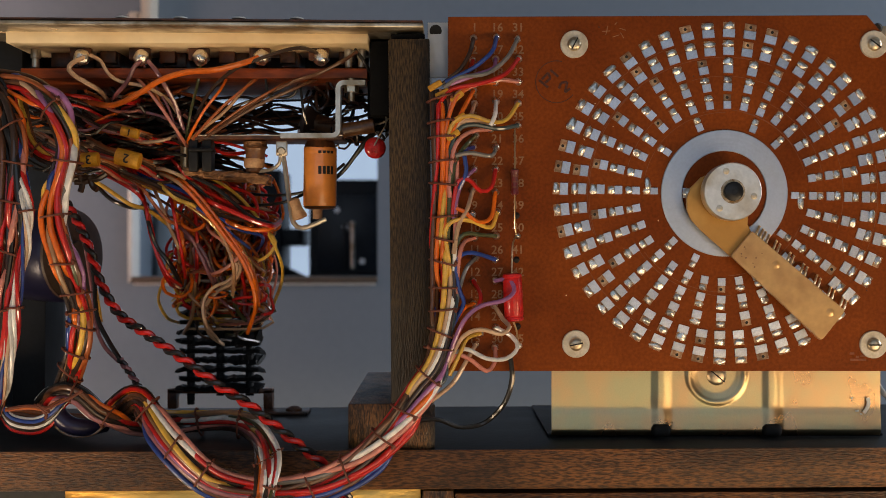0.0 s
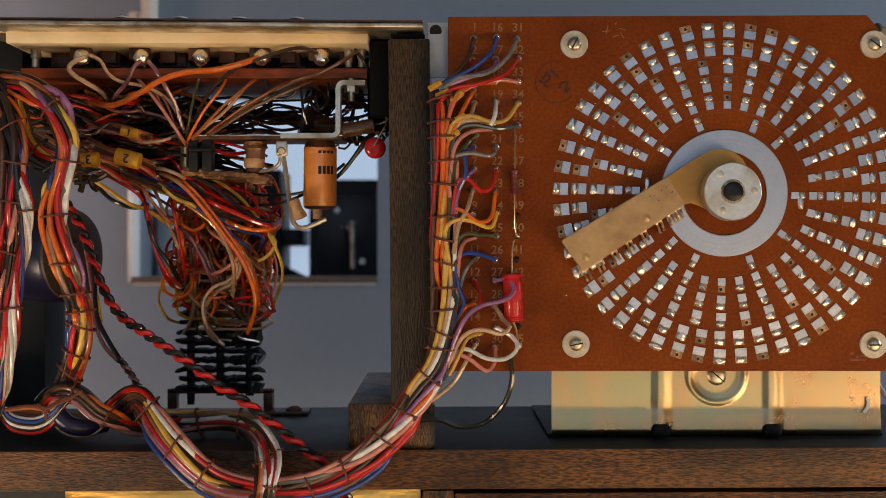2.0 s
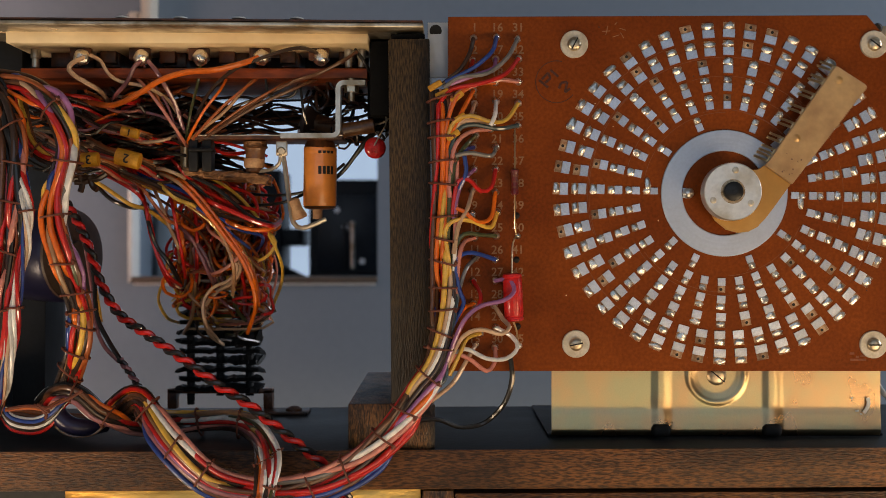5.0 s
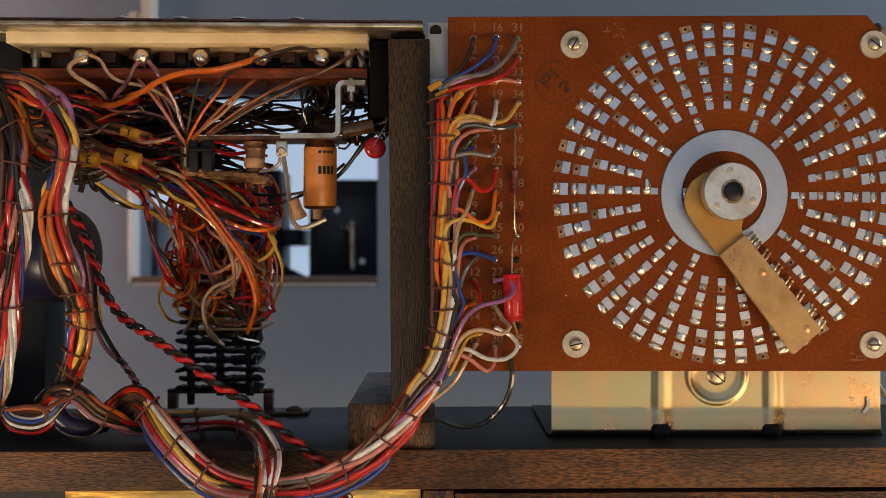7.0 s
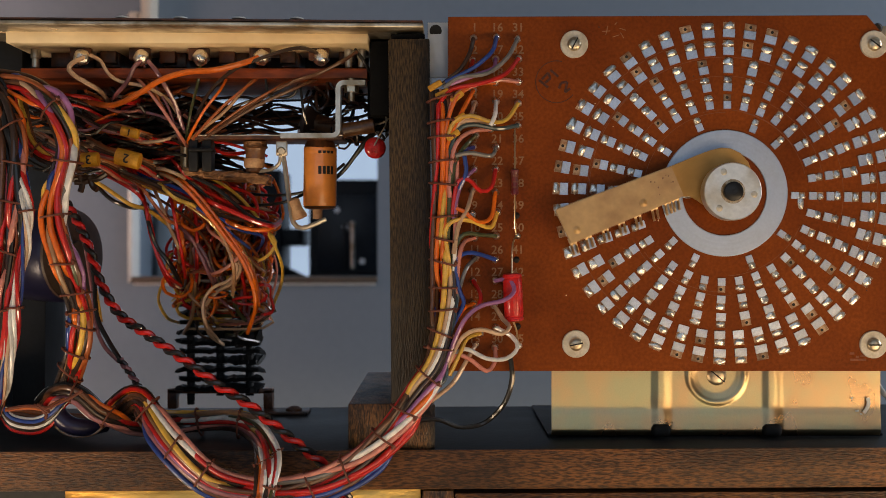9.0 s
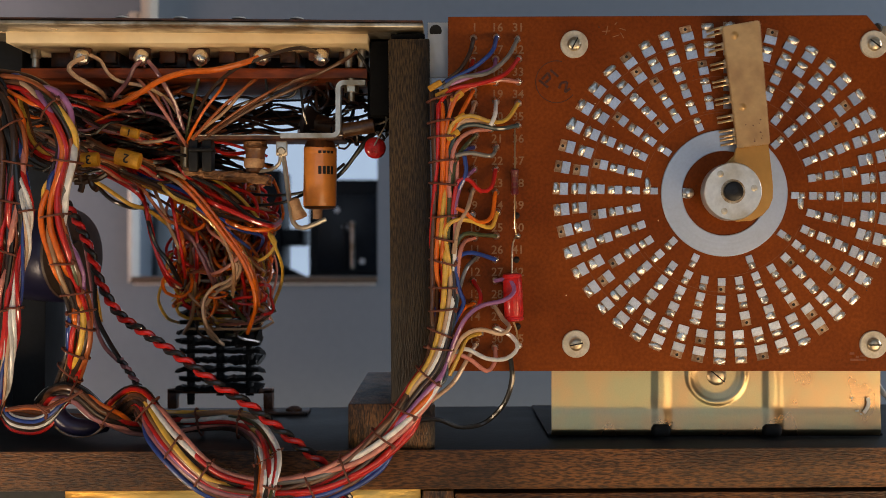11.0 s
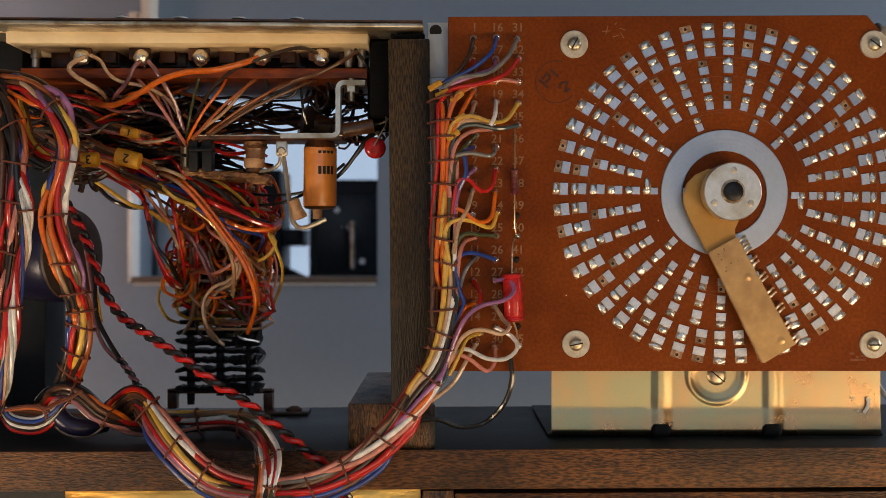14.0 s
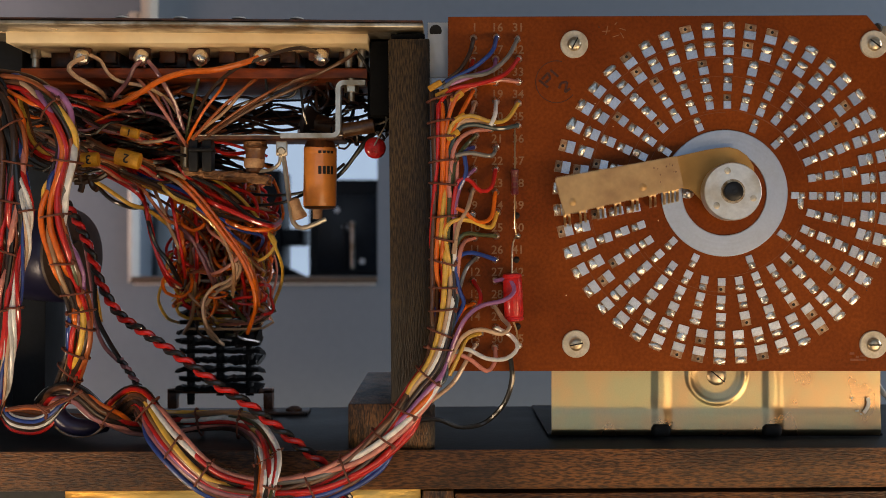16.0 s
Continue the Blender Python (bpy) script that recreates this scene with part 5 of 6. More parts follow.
    bundle(hl, [(36, 170, 0.016), (42, 215, 0.013), (54, 252, 0.011), (76, 276, 0.010), (105, 288, 0.011), (150, 284, 0.017)], ["rust", "orange", "yellow", "pink", "red", "brown", "dark"], 0.0026, 0.0008, 41, ((62, 262),), 0.4)
    # frayed lacing knot
    for p in (((128, 318), (150, 314), (170, 318), (188, 308)), ((140, 312), (146, 326), (142, 340)), ((158, 314), (164, 330), (172, 336)), ((132, 322), (150, 322), (168, 312))):
        add_wire(hl, [at(u, v, 0.006 + 0.0006 * (k % 2)) for k, (u, v) in enumerate(p)], "dark", 0.0011)
    # along the shelf
    hb = thing("shelf_harness", "laced wires that lie along the black shelf", "wire harness", at(150, 750, 0.02))
    bundle(hb, [(72, 716, 0.016), (90, 698, 0.010), (118, 690, 0.007), (146, 702, 0.007), (172, 726, 0.009), (205, 744, 0.012), (250, 758, 0.018), (330, 752, 0.03), (410, 752, 0.024), (448, 772, 0.006), (465, 805, -0.012), (468, 845, -0.023), (462, 900, -0.026)],
           ["dark", "mauve", "brown", "orange", "dark", "white", "dark", "red", "dark", "pink", "black"], 0.0037, 0.00085, 22, ((136, 700), (188, 738), (352, 752), (425, 756), (466, 812), (466, 880)), 0.5, 0.55,
           runs=[("mauve", (85, 702), -0.75, (230, 753), -0.6, 1.1), ("white", (120, 692), -0.95, (200, 743), -0.85, 1.0), ("dark", (80, 706), -0.2, (235, 754), 0.0, 1.3), ("pink", (150, 706), -0.45, (245, 757), -0.35, 0.9),
                 ("orange", (125, 694), 0.75, (240, 756), 0.85, 0.9), ("brown", (78, 710), 0.3, (225, 752), 0.4, 1.2), ("red", (320, 753), 0.3, (450, 775), 0.4, 0.8), ("white", (330, 752), 0.7, (440, 766), 0.6, 0.7),
                 ("white", (455, 785), 0.1, (463, 893), 0.1, 0.9), ("red", (440, 766), 0.75, (464, 890), 0.55, 0.9), ("pink", (460, 795), 0.35, (463, 893), -0.15, 0.9)])
    bundle(hb, [(212, 722, 0.02), (300, 738, 0.03), (410, 736, 0.024), (456, 752, 0.006), (482, 790, -0.009), (486, 820, -0.018), (479, 860, -0.024), (474, 900, -0.026)],
           ["green", "white", "grey", "dark", "green", "yellow", "red"], 0.0026, 0.0008, 23, ((355, 737), (425, 738), (484, 800), (479, 860)), 0.3, 0.55,
           runs=[("white", (290, 737), -0.5, (420, 737), -0.2, 0.9), ("green", (320, 738), -0.9, (486, 830), -0.7, 1.0), ("tan", (330, 738), 0.5, (470, 770), 0.7, 1.0), ("yellow", (380, 737), -0.95, (481, 850), -0.5, 0.9),
                 ("white", (430, 740), 0.7, (476, 890), 0.6, 1.1), ("red", (470, 772), 0.45, (475, 893), 0.1, 0.8), ("white", (482, 790), -0.1, (475, 893), -0.25, 0.9)])
    bundle(hb, [(250, 703, 0.012), (228, 702, 0.014), (205, 715, 0.018), (180, 740, 0.022), (130, 742, 0.034), (70, 735, 0.055), (10, 730, 0.075)], ["red", "orange", "brown", "dark", "rust", "dark"], 0.0032, 0.0009, 25, (), 0.3)
    for c, dv, y in (("white", 0, 0.004), ("blue", 5, 0.003), ("dark", 10, 0.005), ("white", 15, 0.006), ("dark", 20, 0.008), ("red", 25, 0.008)):
        add_wire(hb, [at(u, v + dv * (1 if u < 110 else 0.4), y + max(0, u - 110) * 0.0003) for u, v in ((-40, 690), (0, 712), (20, 735), (60, 742), (90, 728), (118, 704), (140, 698), (165, 715))], c, 0.0007)
    add_wire(hb, [at(*p) for p in ((95, 735, 0.01), (102, 758, 0.012), (130, 772, 0.012), (165, 768, 0.012), (190, 750, 0.014))], "tan", 0.0006)
    add_wire(hb, [at(*p) for p in ((10, 726, 0.0), (50, 722, 0.0), (80, 724, 0.0), (110, 708, 0.004), (140, 700, 0.006))], "rust", 0.0007)
    part("sleeve", tube(curve_points([at(*p) for p in ((96, 716, 0.010), (106, 738, 0.010), (126, 753, 0.010), (152, 757, 0.012), (185, 750, 0.018))]), 0.0032, 14), M["navy"], hb, "dark navy sleeve")
    for p in (((14, 724), (45, 719), (70, 721), (88, 730)), ((60, 717), (80, 724), (100, 716), (122, 706), (146, 692)), ((72, 722), (82, 734), (80, 742)), ((66, 716), (78, 722), (92, 722))):
        part("lacing_end", tube(curve_points([at(u, v, -0.001) for u, v in p]), 0.0006, 6), M["tie"], hb, "frayed lacing cord")
    pr = thing("twisted_pair", "red and black twisted wire pair", "cable", at(560, 820, 0.0))
    twisted(pr, [(112, 350, 0.055), (138, 395, 0.044), (158, 440, 0.036), (178, 500, 0.03), (210, 555, 0.022), (260, 592, 0.014), (330, 640, 0.006), (390, 685, 0.0), (440, 716, -0.003), (490, 757, -0.006), (540, 797, -0.009), (580, 830, -0.011), (605, 868, -0.013), (625, 900, -0.014)], ["red", "black"], 0.00105, 0.0102)
    p2 = thing("thin_twisted_pair", "thin dark red and black twisted wires", "cable", at(250, 700, 0.02))
    twisted(p2, [(212, 636, 0.03), (230, 660, 0.026), (250, 692, 0.02), (262, 712, 0.012)], ["mauve", "black"], 0.0008, 0.0062)
    add_wire(p2, [at(*p) for p in ((158, 440, 0.042), (166, 490, 0.04), (172, 560, 0.036), (190, 600, 0.034), (212, 636, 0.03))], "black", 0.0009)
    add_wire(p2, [at(*p) for p in ((150, 430, 0.044), (164, 520, 0.04), (170, 575, 0.036), (184, 612, 0.034), (210, 640, 0.03))], "mauve", 0.0008)
    add_wire(p2, [at(*p) for p in ((160, 470, 0.05), (170, 520, 0.046), (178, 570, 0.044))], "yellow", 0.0009)


def tangle():
    """The loose wiring inside the chassis."""
    rnd = random.Random(21)
    tg = thing("chassis_wiring", "dense tangle of loose coloured wires inside the chassis", "wiring", at(350, 400, 0.05))
    deep = ["dark", "dark", "red", "black", "rust", "black", "dark", "red", "dark", "brown", "black", "black", "mauve", "dark", "orange"]
    bright = ["orange", "rust", "red", "red", "rust", "brown", "yellow", "cream", "orange", "dark", "red", "pink", "brown", "red", "dark", "rust", "orange"]
    # crossing runs behind the terminal strip
    for k in range(95):
        u0, v0 = rnd.uniform(20, 190), rnd.uniform(150, 300)
        u1, v1 = rnd.uniform(290, 490), rnd.uniform(165, 330)
        y = rnd.uniform(0.030, 0.085)
        pts = [at(u0 + (u1 - u0) * t, v0 + (v1 - v0) * t + rnd.uniform(-30, 34) * math.sin(math.pi * t) + rnd.uniform(-9, 9), y + rnd.uniform(-0.006, 0.006)) for t in (0, 0.18, 0.38, 0.6, 0.8, 1)]
        add_wire(tg, pts, rnd.choice(deep), rnd.uniform(0.0005, 0.0008), 6, step=0.002)
    for k in range(70):
        u0, v0 = rnd.uniform(120, 230), rnd.uniform(165, 300)
        u1, v1 = u0 + rnd.uniform(90, 190), v0 + rnd.uniform(-40, 40)
        y = rnd.uniform(0.045, 0.088)
        add_wire(tg, [at(u0 + (u1 - u0) * t, min(305, v0 + (v1 - v0) * t + rnd.uniform(-14, 14)), y + rnd.uniform(-0.005, 0.005)) for t in (0, 0.25, 0.5, 0.75, 1)], rnd.choice(("dark", "black", "brown", "dark", "black")), rnd.uniform(0.0006, 0.0012), 6, step=0.0025)
    # dark cross wires toward the post
    for k in range(16):
        u0, u1 = rnd.uniform(330, 450), rnd.uniform(560, 690)
        v0, v1 = rnd.uniform(165, 240), rnd.uniform(160, 250)
        y = rnd.uniform(0.04, 0.08)
        add_wire(tg, [at(u0 + (u1 - u0) * t, v0 + (v1 - v0) * t + rnd.uniform(-14, 14), y) for t in (0, 0.25, 0.5, 0.75, 1)], rnd.choice(("black", "black", "dark", "brown")), rnd.uniform(0.0004, 0.0008), 6)
    for p in (((350, 175), (420, 195), (500, 205), (560, 222), (620, 238)), ((350, 182), (430, 200), (500, 213), (555, 232))):
        add_wire(tg, [at(u, v, 0.06) for u, v in p], "black", 0.0013)
    for k in range(34):
        u, v = rnd.uniform(560, 690), rnd.uniform(150, 245)
        y = rnd.uniform(0.035, 0.075)
        add_wire(tg, [at(min(692, u + rnd.uniform(-24, 24)), v + rnd.uniform(-26, 26), y + rnd.uniform(-0.005, 0.005)) for _ in range(5)], rnd.choice(("black", "black", "dark", "black", "brown")), rnd.uniform(0.0003, 0.0007), 6)
    # bright strands that cross before the dark runs
    for k in range(46):
        u0, v0 = rnd.uniform(130, 300), rnd.uniform(165, 300)
        a0, ln = rnd.uniform(-0.5, 0.9), rnd.uniform(50, 130)
        y, bow = rnd.uniform(0.026, 0.040), rnd.uniform(-20, 20)
        pts = [at(u0 + ln * t * math.cos(a0) - bow * math.sin(math.pi * t) * math.sin(a0), min(318, v0 + ln * t * math.sin(a0) + bow * math.sin(math.pi * t)), y + 0.03 * (2 * t - 1) ** 4) for t in (0, 0.15, 0.35, 0.6, 0.85, 1)]
        add_wire(tg, pts, rnd.choice(("red", "rust", "dark", "pink", "orange", "black", "red", "black", "mauve", "dark", "cream", "black")), rnd.uniform(0.0005, 0.0008), 6, step=0.002)
    # fan from the neck up to the terminals
    neck = (328, 258)
    for c, u, v, bend in (("mauve", 250, 106, 18), ("green", 355, 106, 6), ("orange", 405, 140, -14), ("rust", 470, 150, -20), ("rust", 540, 135, -22), ("tan", 470, 165, -10),
                          ("brown", 590, 118, -26), ("rust", 250, 165, 20), ("pink", 230, 160, 24)):
        end_y = 0.019
        if v > 112:
            v, end_y = 128, 0.032
        mid = ((u + neck[0]) / 2 + bend * 0.3, (v + neck[1]) / 2 - abs(bend) * 0.3 + 8)
        y = rnd.uniform(0.018, 0.028)
        add_wire(tg, [at(u, v, end_y), at(u * 0.6 + mid[0] * 0.4 + rnd.uniform(-5, 5), v * 0.6 + mid[1] * 0.4 + rnd.uniform(-5, 5), y), at(mid[0] + rnd.uniform(-6, 6), mid[1] + rnd.uniform(-6, 6), y - 0.002), at(mid[0] * 0.35 + neck[0] * 0.65 + rnd.uniform(-5, 5), mid[1] * 0.35 + neck[1] * 0.65 + rnd.uniform(-5, 5), y), at(neck[0] + rnd.uniform(-6, 6), neck[1] + 4, 0.032)], c, rnd.uniform(0.0005, 0.00068))
    add_wire(tg, [at(*p) for p in ((468, 98, 0.018), (430, 112, 0.014), (380, 124, 0.012), (330, 128, 0.012), (285, 142, 0.012), (235, 172, 0.013), (200, 186, 0.016), (168, 184, 0.03), (130, 172, 0.055), (90, 165, 0.075))], "orange", 0.0011)
    add_wire(tg, [at(*p) for p in ((148, 102, 0.017), (128, 112, 0.014), (122, 124, 0.014), (138, 138, 0.016), (172, 158, 0.02), (186, 172, 0.035), (196, 186, 0.06))], "cream", 0.0009)
    add_wire(tg, [at(*p) for p in ((160, 98, 0.019), (178, 108, 0.018), (190, 128, 0.018), (212, 144, 0.02), (260, 155, 0.022), (300, 180, 0.026), (322, 220, 0.028))], "cream", 0.0007)
    add_wire(tg, [at(*p) for p in ((250, 108, 0.017), (238, 118, 0.016), (225, 145, 0.018), (205, 168, 0.024), (196, 182, 0.05))], "mauve", 0.0008)
    add_wire(tg, [at(*p) for p in ((262, 108, 0.017), (278, 128, 0.016), (292, 152, 0.018), (310, 185, 0.022), (325, 230, 0.026))], "mauve", 0.0008)
    add_wire(tg, [at(*p) for p in ((568, 98, 0.018), (540, 86, 0.014), (510, 88, 0.014), (460, 104, 0.015), (410, 126, 0.016), (370, 165, 0.02), (345, 210, 0.026))], "dark", 0.0007)
    add_wire(tg, [at(*p) for p in ((632, 92, 0.02), (600, 112, 0.018), (560, 132, 0.018), (520, 145, 0.02), (470, 170, 0.024), (400, 215, 0.026), (350, 238, 0.028))], "brown", 0.0007)
    add_wire(tg, [at(*p) for p in ((628, 88, 0.022), (645, 110, 0.02), (655, 130, 0.024), (668, 165, 0.03), (684, 200, 0.03))], "black", 0.0007)
    add_wire(tg, [at(*p) for p in ((470, 140, 0.022), (476, 168, 0.022), (500, 174, 0.022), (520, 168, 0.022), (528, 150, 0.022))], "black", 0.0005)
    add_wire(tg, [at(*p) for p in ((532, 155, 0.024), (536, 190, 0.024), (542, 220, 0.026))], "black", 0.0005)
    # the falling sheaf
    for k in range(34):
        u0, v0 = rnd.uniform(180, 335), rnd.uniform(285, 322)
        ue, ve = rnd.uniform(325, 480), rnd.uniform(380, 590)
        mu = u0 + (ue - u0) * rnd.uniform(0.45, 0.75) + rnd.uniform(-10, 30)
        mv = v0 + (ve - v0) * rnd.uniform(0.15, 0.4)
        y = rnd.uniform(0.044, 0.085)
        add_wire(tg, [at(u0 - 50, v0 - rnd.uniform(10, 40), y), at(u0, v0, y), at(mu, mv, y - 0.004), at(ue + rnd.uniform(-6, 20), (mv + ve) / 2 + 15, y), at(ue, ve, 0.088)], rnd.choice(bright), rnd.uniform(0.0005, 0.0008), 6, step=0.002)
    for k in range(20):
        u0, v0 = rnd.uniform(190, 320), rnd.uniform(290, 318)
        ur, vr = rnd.uniform(430, 494), rnd.uniform(375, 425)
        y = rnd.uniform(0.03, 0.06)
        add_wire(tg, [at(u0 - 40, v0 - 14, y + 0.02), at(u0, v0, y), at(u0 + (ur - u0) * 0.4, v0 + (vr - v0) * rnd.uniform(0.3, 0.5), y - 0.003), at(u0 + (ur - u0) * 0.75, vr - rnd.uniform(4, 24), y), at(ur, vr, y + 0.006), at(ur - rnd.uniform(14, 50), vr + rnd.uniform(14, 60), 0.08), at(rnd.uniform(350, 440), vr + rnd.uniform(40, 90), 0.092)],
                 rnd.choice(("red", "orange", "rust", "dark", "brown", "yellow", "cream", "black", "red", "brown", "blue")), rnd.uniform(0.0005, 0.0008), 6, step=0.002)
    # curls over the contact stack
    for k in range(150):
        v0 = rnd.uniform(325, 545)
        side = rnd.choice((-1, 1, 1))
        u0 = rnd.uniform(330, 455)
        u_out = 392 + side * rnd.uniform(30, 92)
        drop = rnd.uniform(14, 60)
        y = rnd.uniform(0.072, 0.088)
        c = rnd.choice(bright) if v0 < 530 else rnd.choice(("tan", "brown", "green", "cream", "dark"))
        add_wire(tg, [at(u0, v0, 0.094), at((u0 + u_out) / 2, v0 - rnd.uniform(2, 12), y), at(u_out, v0 + drop * 0.35, y), at(u_out - side * rnd.uniform(5, 25), v0 + drop, y), at(u0 + rnd.uniform(-50, 50) * 0.6, v0 + drop + rnd.uniform(-6, 14), 0.094)], c, rnd.uniform(0.0005, 0.0008), 6, step=0.002)
    # small bright loops before the stack
    for k in range(85):
        u, v = rnd.uniform(310, 470), rnd.uniform(335, 520)
        w, h, a0 = rnd.uniform(10, 34), rnd.uniform(12, 40), rnd.uniform(0, 6.3)
        y, turn = rnd.uniform(0.050, 0.074), rnd.choice((-1, 1))
        pts = [at(u + w * math.cos(a0 + turn * a) + 6 * math.sin(2.3 * a + k), v + h * math.sin(a0 + turn * a) + 7 * a, y + 0.004 * math.sin(a * 1.7 + k)) for a in (0, 0.7, 1.4, 2.1, 2.8, 3.5, 4.2)]
        add_wire(tg, [at(u, v - 10, 0.088)] + pts + [at(u + rnd.uniform(-12, 12), v + h + 24, 0.09)], rnd.choice(("orange", "orange", "red", "rust", "red", "cream", "tan", "yellow", "pink", "orange", "mauve")), rnd.uniform(0.0005, 0.0007), 6, step=0.002)
    # single wires that stand out
    for c, r, *p in (
            ("orange", 0.001, (285, 300, 0.04), (350, 350, 0.036), (400, 405, 0.036), (435, 460, 0.04), (455, 510, 0.05), (452, 550, 0.07), (430, 580, 0.09)),
            ("orange", 0.001, (270, 298, 0.04), (340, 345, 0.034), (395, 405, 0.034), (425, 450, 0.038), (445, 500, 0.05), (462, 520, 0.07), (455, 560, 0.09)),
            ("yellow", 0.0009, (260, 300, 0.04), (310, 345, 0.036), (370, 390, 0.036), (400, 430, 0.04), (420, 480, 0.06)),
            ("cream", 0.0009, (380, 410, 0.05), (412, 450, 0.045), (425, 475, 0.045), (410, 500, 0.05), (380, 520, 0.055), (362, 550, 0.06), (370, 590, 0.08), (395, 610, 0.094)),
            ("mauve", 0.0009, (325, 415, 0.05), (355, 440, 0.046), (378, 490, 0.05), (385, 530, 0.07)),
            ("green", 0.0009, (365, 530, 0.07), (390, 517, 0.066), (412, 525, 0.066), (420, 550, 0.07), (445, 570, 0.08), (478, 548, 0.08), (470, 510, 0.085)),
            ("red", 0.0009, (240, 310, 0.045), (262, 380, 0.042), (278, 450, 0.042), (300, 500, 0.05), (322, 512, 0.08)),
            ("black", 0.0009, (258, 370, 0.05), (272, 430, 0.046), (300, 465, 0.046), (318, 500, 0.06), (328, 530, 0.09)),
            ("orange", 0.0009, (300, 330, 0.05), (318, 400, 0.046), (326, 450, 0.05), (332, 500, 0.08)),
            ("orange", 0.0009, (380, 330, 0.05), (440, 395, 0.046), (478, 408, 0.046), (495, 398, 0.05), (470, 385, 0.06)),
            ("tan", 0.0009, (440, 410, 0.06), (478, 425, 0.056), (488, 440, 0.056), (470, 458, 0.06), (450, 455, 0.08)),
            ("rust", 0.0009, (360, 330, 0.05), (400, 372, 0.046), (450, 400, 0.05), (495, 398, 0.055)),
            ("black", 0.0006, (360, 345, 0.05), (420, 362, 0.046), (480, 362, 0.046), (520, 352, 0.046), (560, 330, 0.05), (610, 290, 0.05)),
            ("black", 0.0006, (400, 332, 0.05), (460, 345, 0.046), (530, 342, 0.046), (590, 318, 0.05)),
            ("black", 0.0008, (575, 330, 0.04), (610, 300, 0.036), (650, 245, 0.034), (680, 215, 0.034)),
            ("black", 0.0007, (600, 310, 0.042), (630, 275, 0.038), (660, 240, 0.036), (688, 220, 0.036)),
            ("cream", 0.0009, (250, 300, 0.04), (290, 303, 0.036), (330, 318, 0.036), (372, 352, 0.038), (400, 400, 0.042), (412, 440, 0.05)),
            ("red", 0.0009, (300, 300, 0.045), (350, 325, 0.04), (400, 360, 0.04), (440, 385, 0.045), (480, 395, 0.05)),
            ("yellow", 0.0008, (150, 310, 0.04), (190, 335, 0.036), (230, 362, 0.036), (262, 372, 0.04), (300, 400, 0.05)),
            ("black", 0.0008, (160, 315, 0.044), (195, 352, 0.04), (235, 368, 0.04), (262, 362, 0.044)),
            ("tan", 0.0008, (340, 430, 0.06), (338, 470, 0.056), (345, 500, 0.056), (340, 560, 0.07), (325, 590, 0.09)),
            ("grey", 0.0007, (345, 460, 0.06), (345, 490, 0.06), (370, 498, 0.06), (400, 490, 0.07))):
        add_wire(tg, [at(*q) for q in p], c, r)
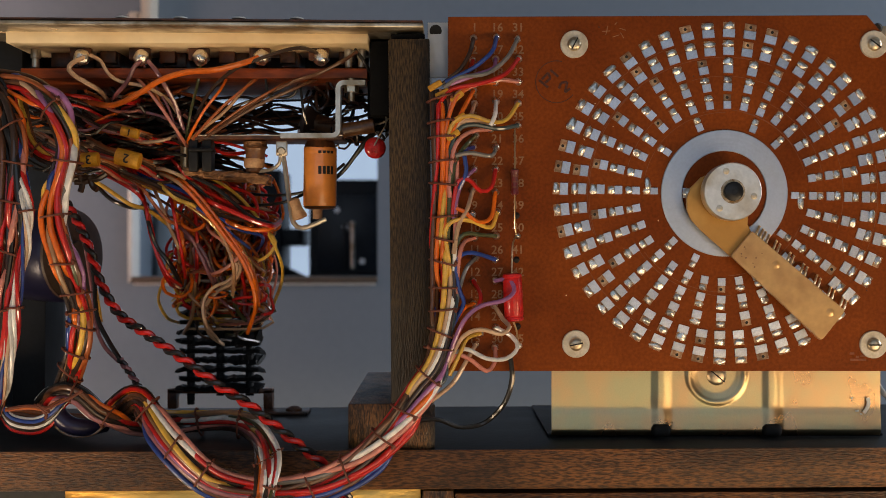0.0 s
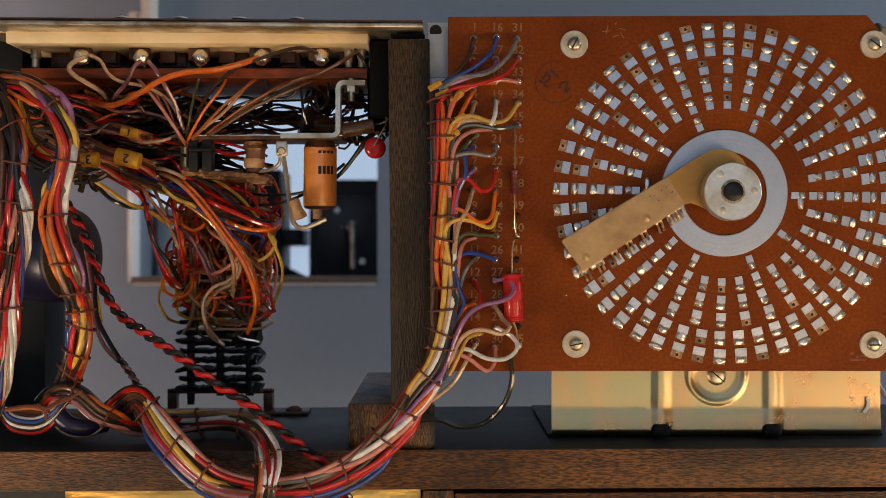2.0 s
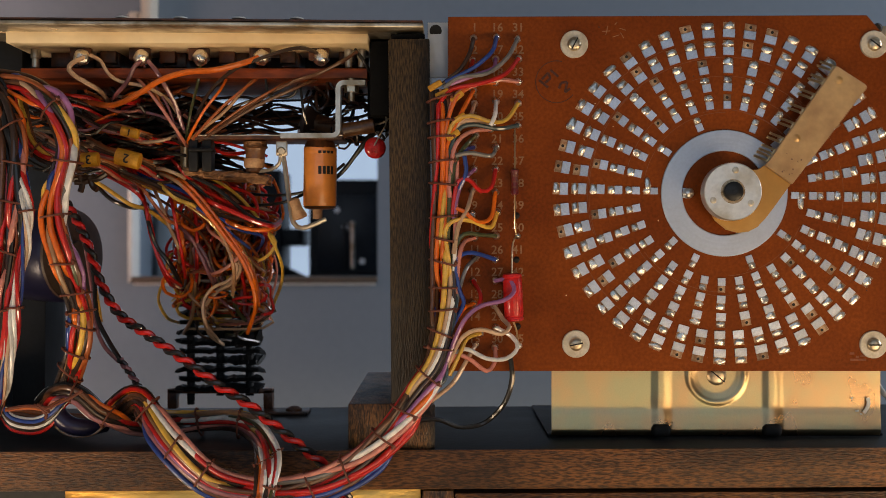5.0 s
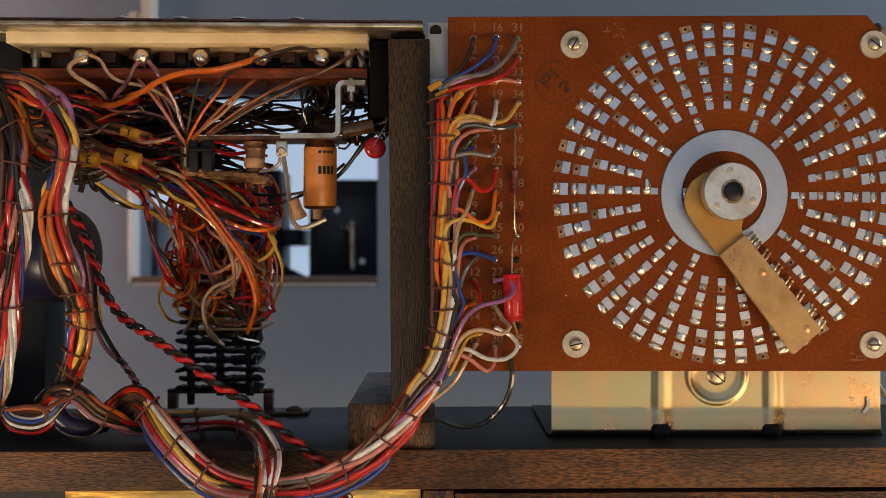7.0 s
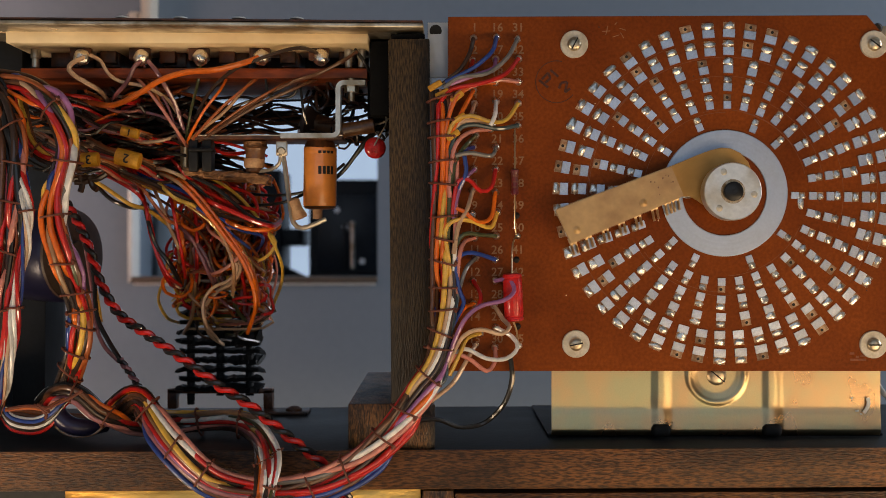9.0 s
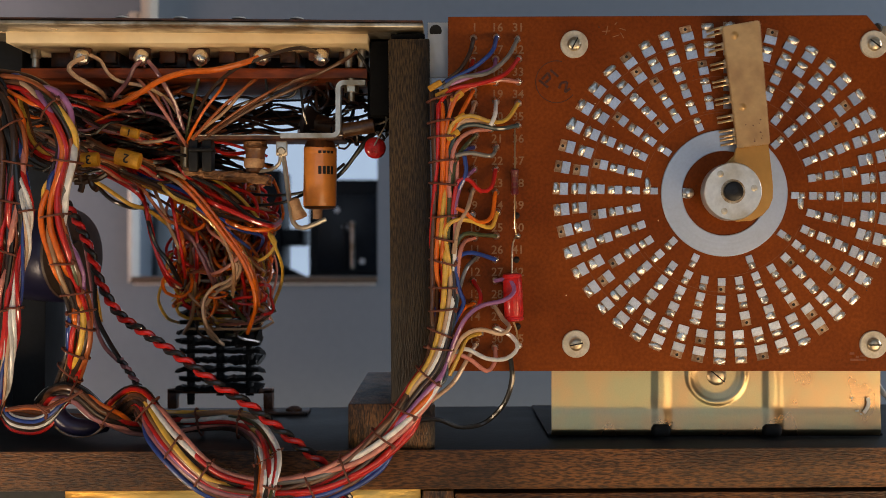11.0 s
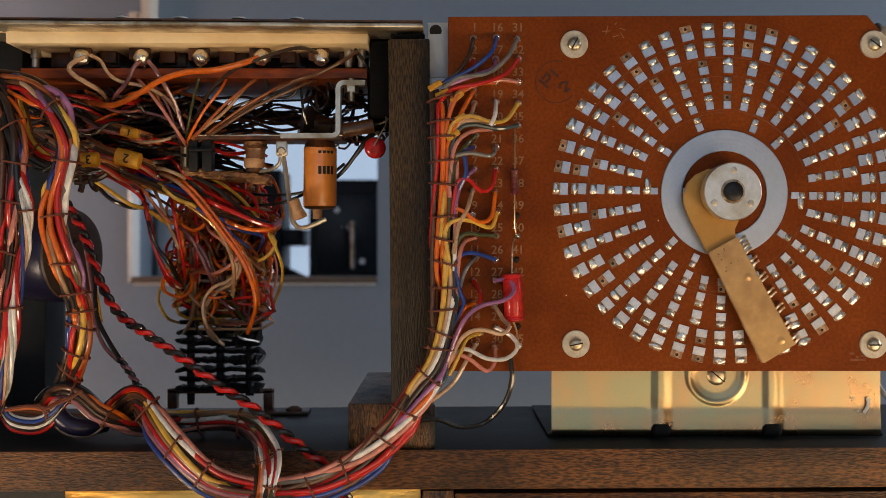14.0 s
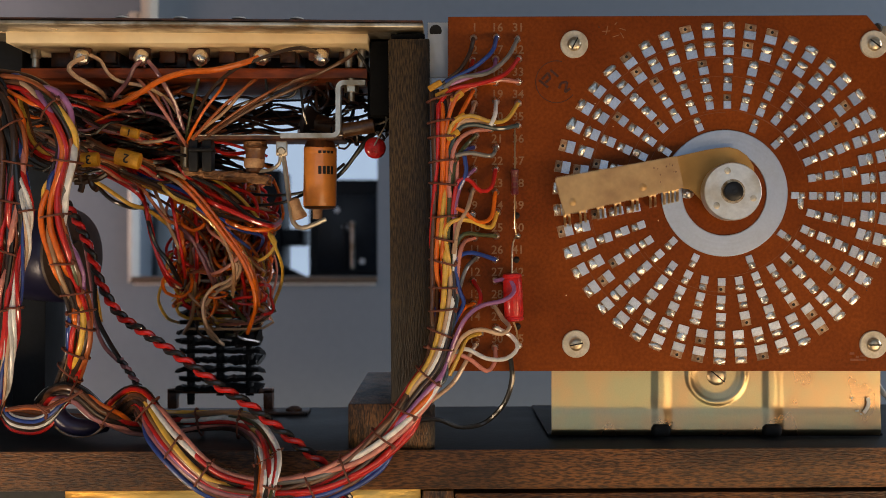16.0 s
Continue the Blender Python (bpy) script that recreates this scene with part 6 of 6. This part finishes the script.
    # the foremost strands of the sheaf
    for c, r, y, *p in (
            ("orange", 0.0010, 0.026, (262, 296), (300, 312), (330, 335), (362, 372), (398, 418), (428, 460), (446, 502), (452, 545), (438, 590)),
            ("orange", 0.0009, 0.028, (290, 302), (325, 322), (356, 352), (392, 398), (424, 444), (448, 492), (458, 540)),
            ("tan", 0.0009, 0.027, (246, 300), (300, 314), (344, 350), (378, 392), (402, 436), (414, 478), (412, 522)),
            ("cream", 0.0008, 0.025, (250, 296), (290, 300), (320, 312), (340, 326)),
            ("blue", 0.0007, 0.029, (280, 312), (326, 352), (372, 384), (410, 414), (442, 440)),
            ("yellow", 0.0009, 0.028, (262, 304), (286, 330), (312, 352), (346, 366), (374, 388)),
            ("red", 0.0011, 0.027, (340, 338), (374, 358), (410, 374), (446, 390), (478, 400), (496, 392)),
            ("orange", 0.0010, 0.030, (372, 372), (410, 396), (448, 407), (480, 405), (494, 396)),
            ("yellow", 0.0008, 0.040, (452, 412), (474, 412), (488, 428), (480, 446), (462, 460), (450, 456)),
            ("cream", 0.0008, 0.040, (398, 432), (414, 458), (420, 480), (402, 498), (376, 510), (360, 536), (364, 572), (386, 602)),
            ("mauve", 0.0008, 0.038, (296, 388), (332, 414), (352, 446), (368, 482), (380, 508)),
            ("red", 0.0008, 0.036, (296, 326), (306, 368), (314, 410), (322, 452), (328, 492)),
            ("red", 0.0009, 0.034, (244, 322), (258, 366), (266, 412), (280, 454), (300, 490), (320, 506)),
            ("black", 0.0009, 0.033, (252, 346), (262, 392), (276, 434), (300, 468), (318, 502)),
            ("tan", 0.0008, 0.035, (262, 312), (282, 356), (300, 402), (316, 440), (318, 464)),
            ("pink", 0.0008, 0.039, (364, 386), (372, 410), (398, 428), (426, 444), (412, 466), (380, 484), (352, 482)),
            ("rust", 0.0008, 0.032, (210, 306), (248, 330), (276, 366), (300, 392), (330, 398)),
            ("red", 0.0008, 0.031, (170, 304), (210, 322), (244, 344), (262, 370)),
            ("orange", 0.0008, 0.041, (330, 372), (322, 396), (344, 408), (362, 396), (352, 378)),
            ("orange", 0.0008, 0.042, (372, 440), (386, 470), (408, 476), (420, 458)),
            ("rust", 0.0008, 0.043, (330, 486), (356, 480), (384, 488), (400, 470))):
        add_wire(tg, [at(u, v, y + 0.05 * max(0, abs(2 * k / (len(p) - 1) - 1) - 0.7)) for k, (u, v) in enumerate(p)], c, r * 0.85)
    # numbered yellow tags
    for text, u, v, turn, w, h, tag_turn, deep_y in (("3", 156, 282, 180, 30, 26, -4, 0.012), ("2", 223, 280, 180, 44, 30, 14, 0.012), ("1", 228, 234, 180, 32, 18, 12, 0.022)):
        tgx = thing("wire_tag", "yellow numbered sleeve round a wire bundle", "tag", at(u, v + 10, 0.02), "numbered wire tags")
        p = at(u, v, deep_y)
        bm = bmesh.new()
        s = (deep_y + 0.431) / FOCUS
        can((-w / 2 * s, 0, 0), (w / 2 * s, 0, 0), [(0, h / 2 * s * 0.9), (0.02, h / 2 * s), (0.98, h / 2 * s), (1, h / 2 * s * 0.9)], 24, bm)
        m = Matrix.Translation(p + Vector((0, h / 2 * s, 0))) @ Matrix.Rotation(radians(tag_turn), 4, "Y")
        bmesh.ops.transform(bm, matrix=m, verts=bm.verts)
        sl = part("sleeve", bm, M["tag"], tgx)
        lettering("number", text, 0.0046 if h > 20 else 0.0036, Matrix.Translation(p + Vector((0, -0.0002, 0))) @ FRONT @ Matrix.Rotation(radians(turn - tag_turn), 4, "Z"), M["ink"], sl)
        for k, c in enumerate(("rust", "tan", "brown", "dark", "red", "pink")):
            dv = (k - 2.5) * 3.2
            add_wire(tgx, [at(u + du, v + dv0 + dv * f, deep_y + dy) for du, dv0, f, dy in ((-95, -40, 2, 0.048), (-60, -20, 1.6, 0.018), (-26, -7, 1, 0.0065), (0, 0, 1, 0.0045 + 0.0004 * (k % 3)), (28, 9, 1, 0.0065), (62, 26, 1.8, 0.022), (100, 40, 2.4, 0.048))], c, 0.0006)


# ---- the place ----
room()
back_panel()
frame_timber()
board_thing()
gold_bracket()
white_cable()
chassis()
rear_parts()
board_wires()
chassis_wires()
tangle()
WIPER = rotor()
motions()
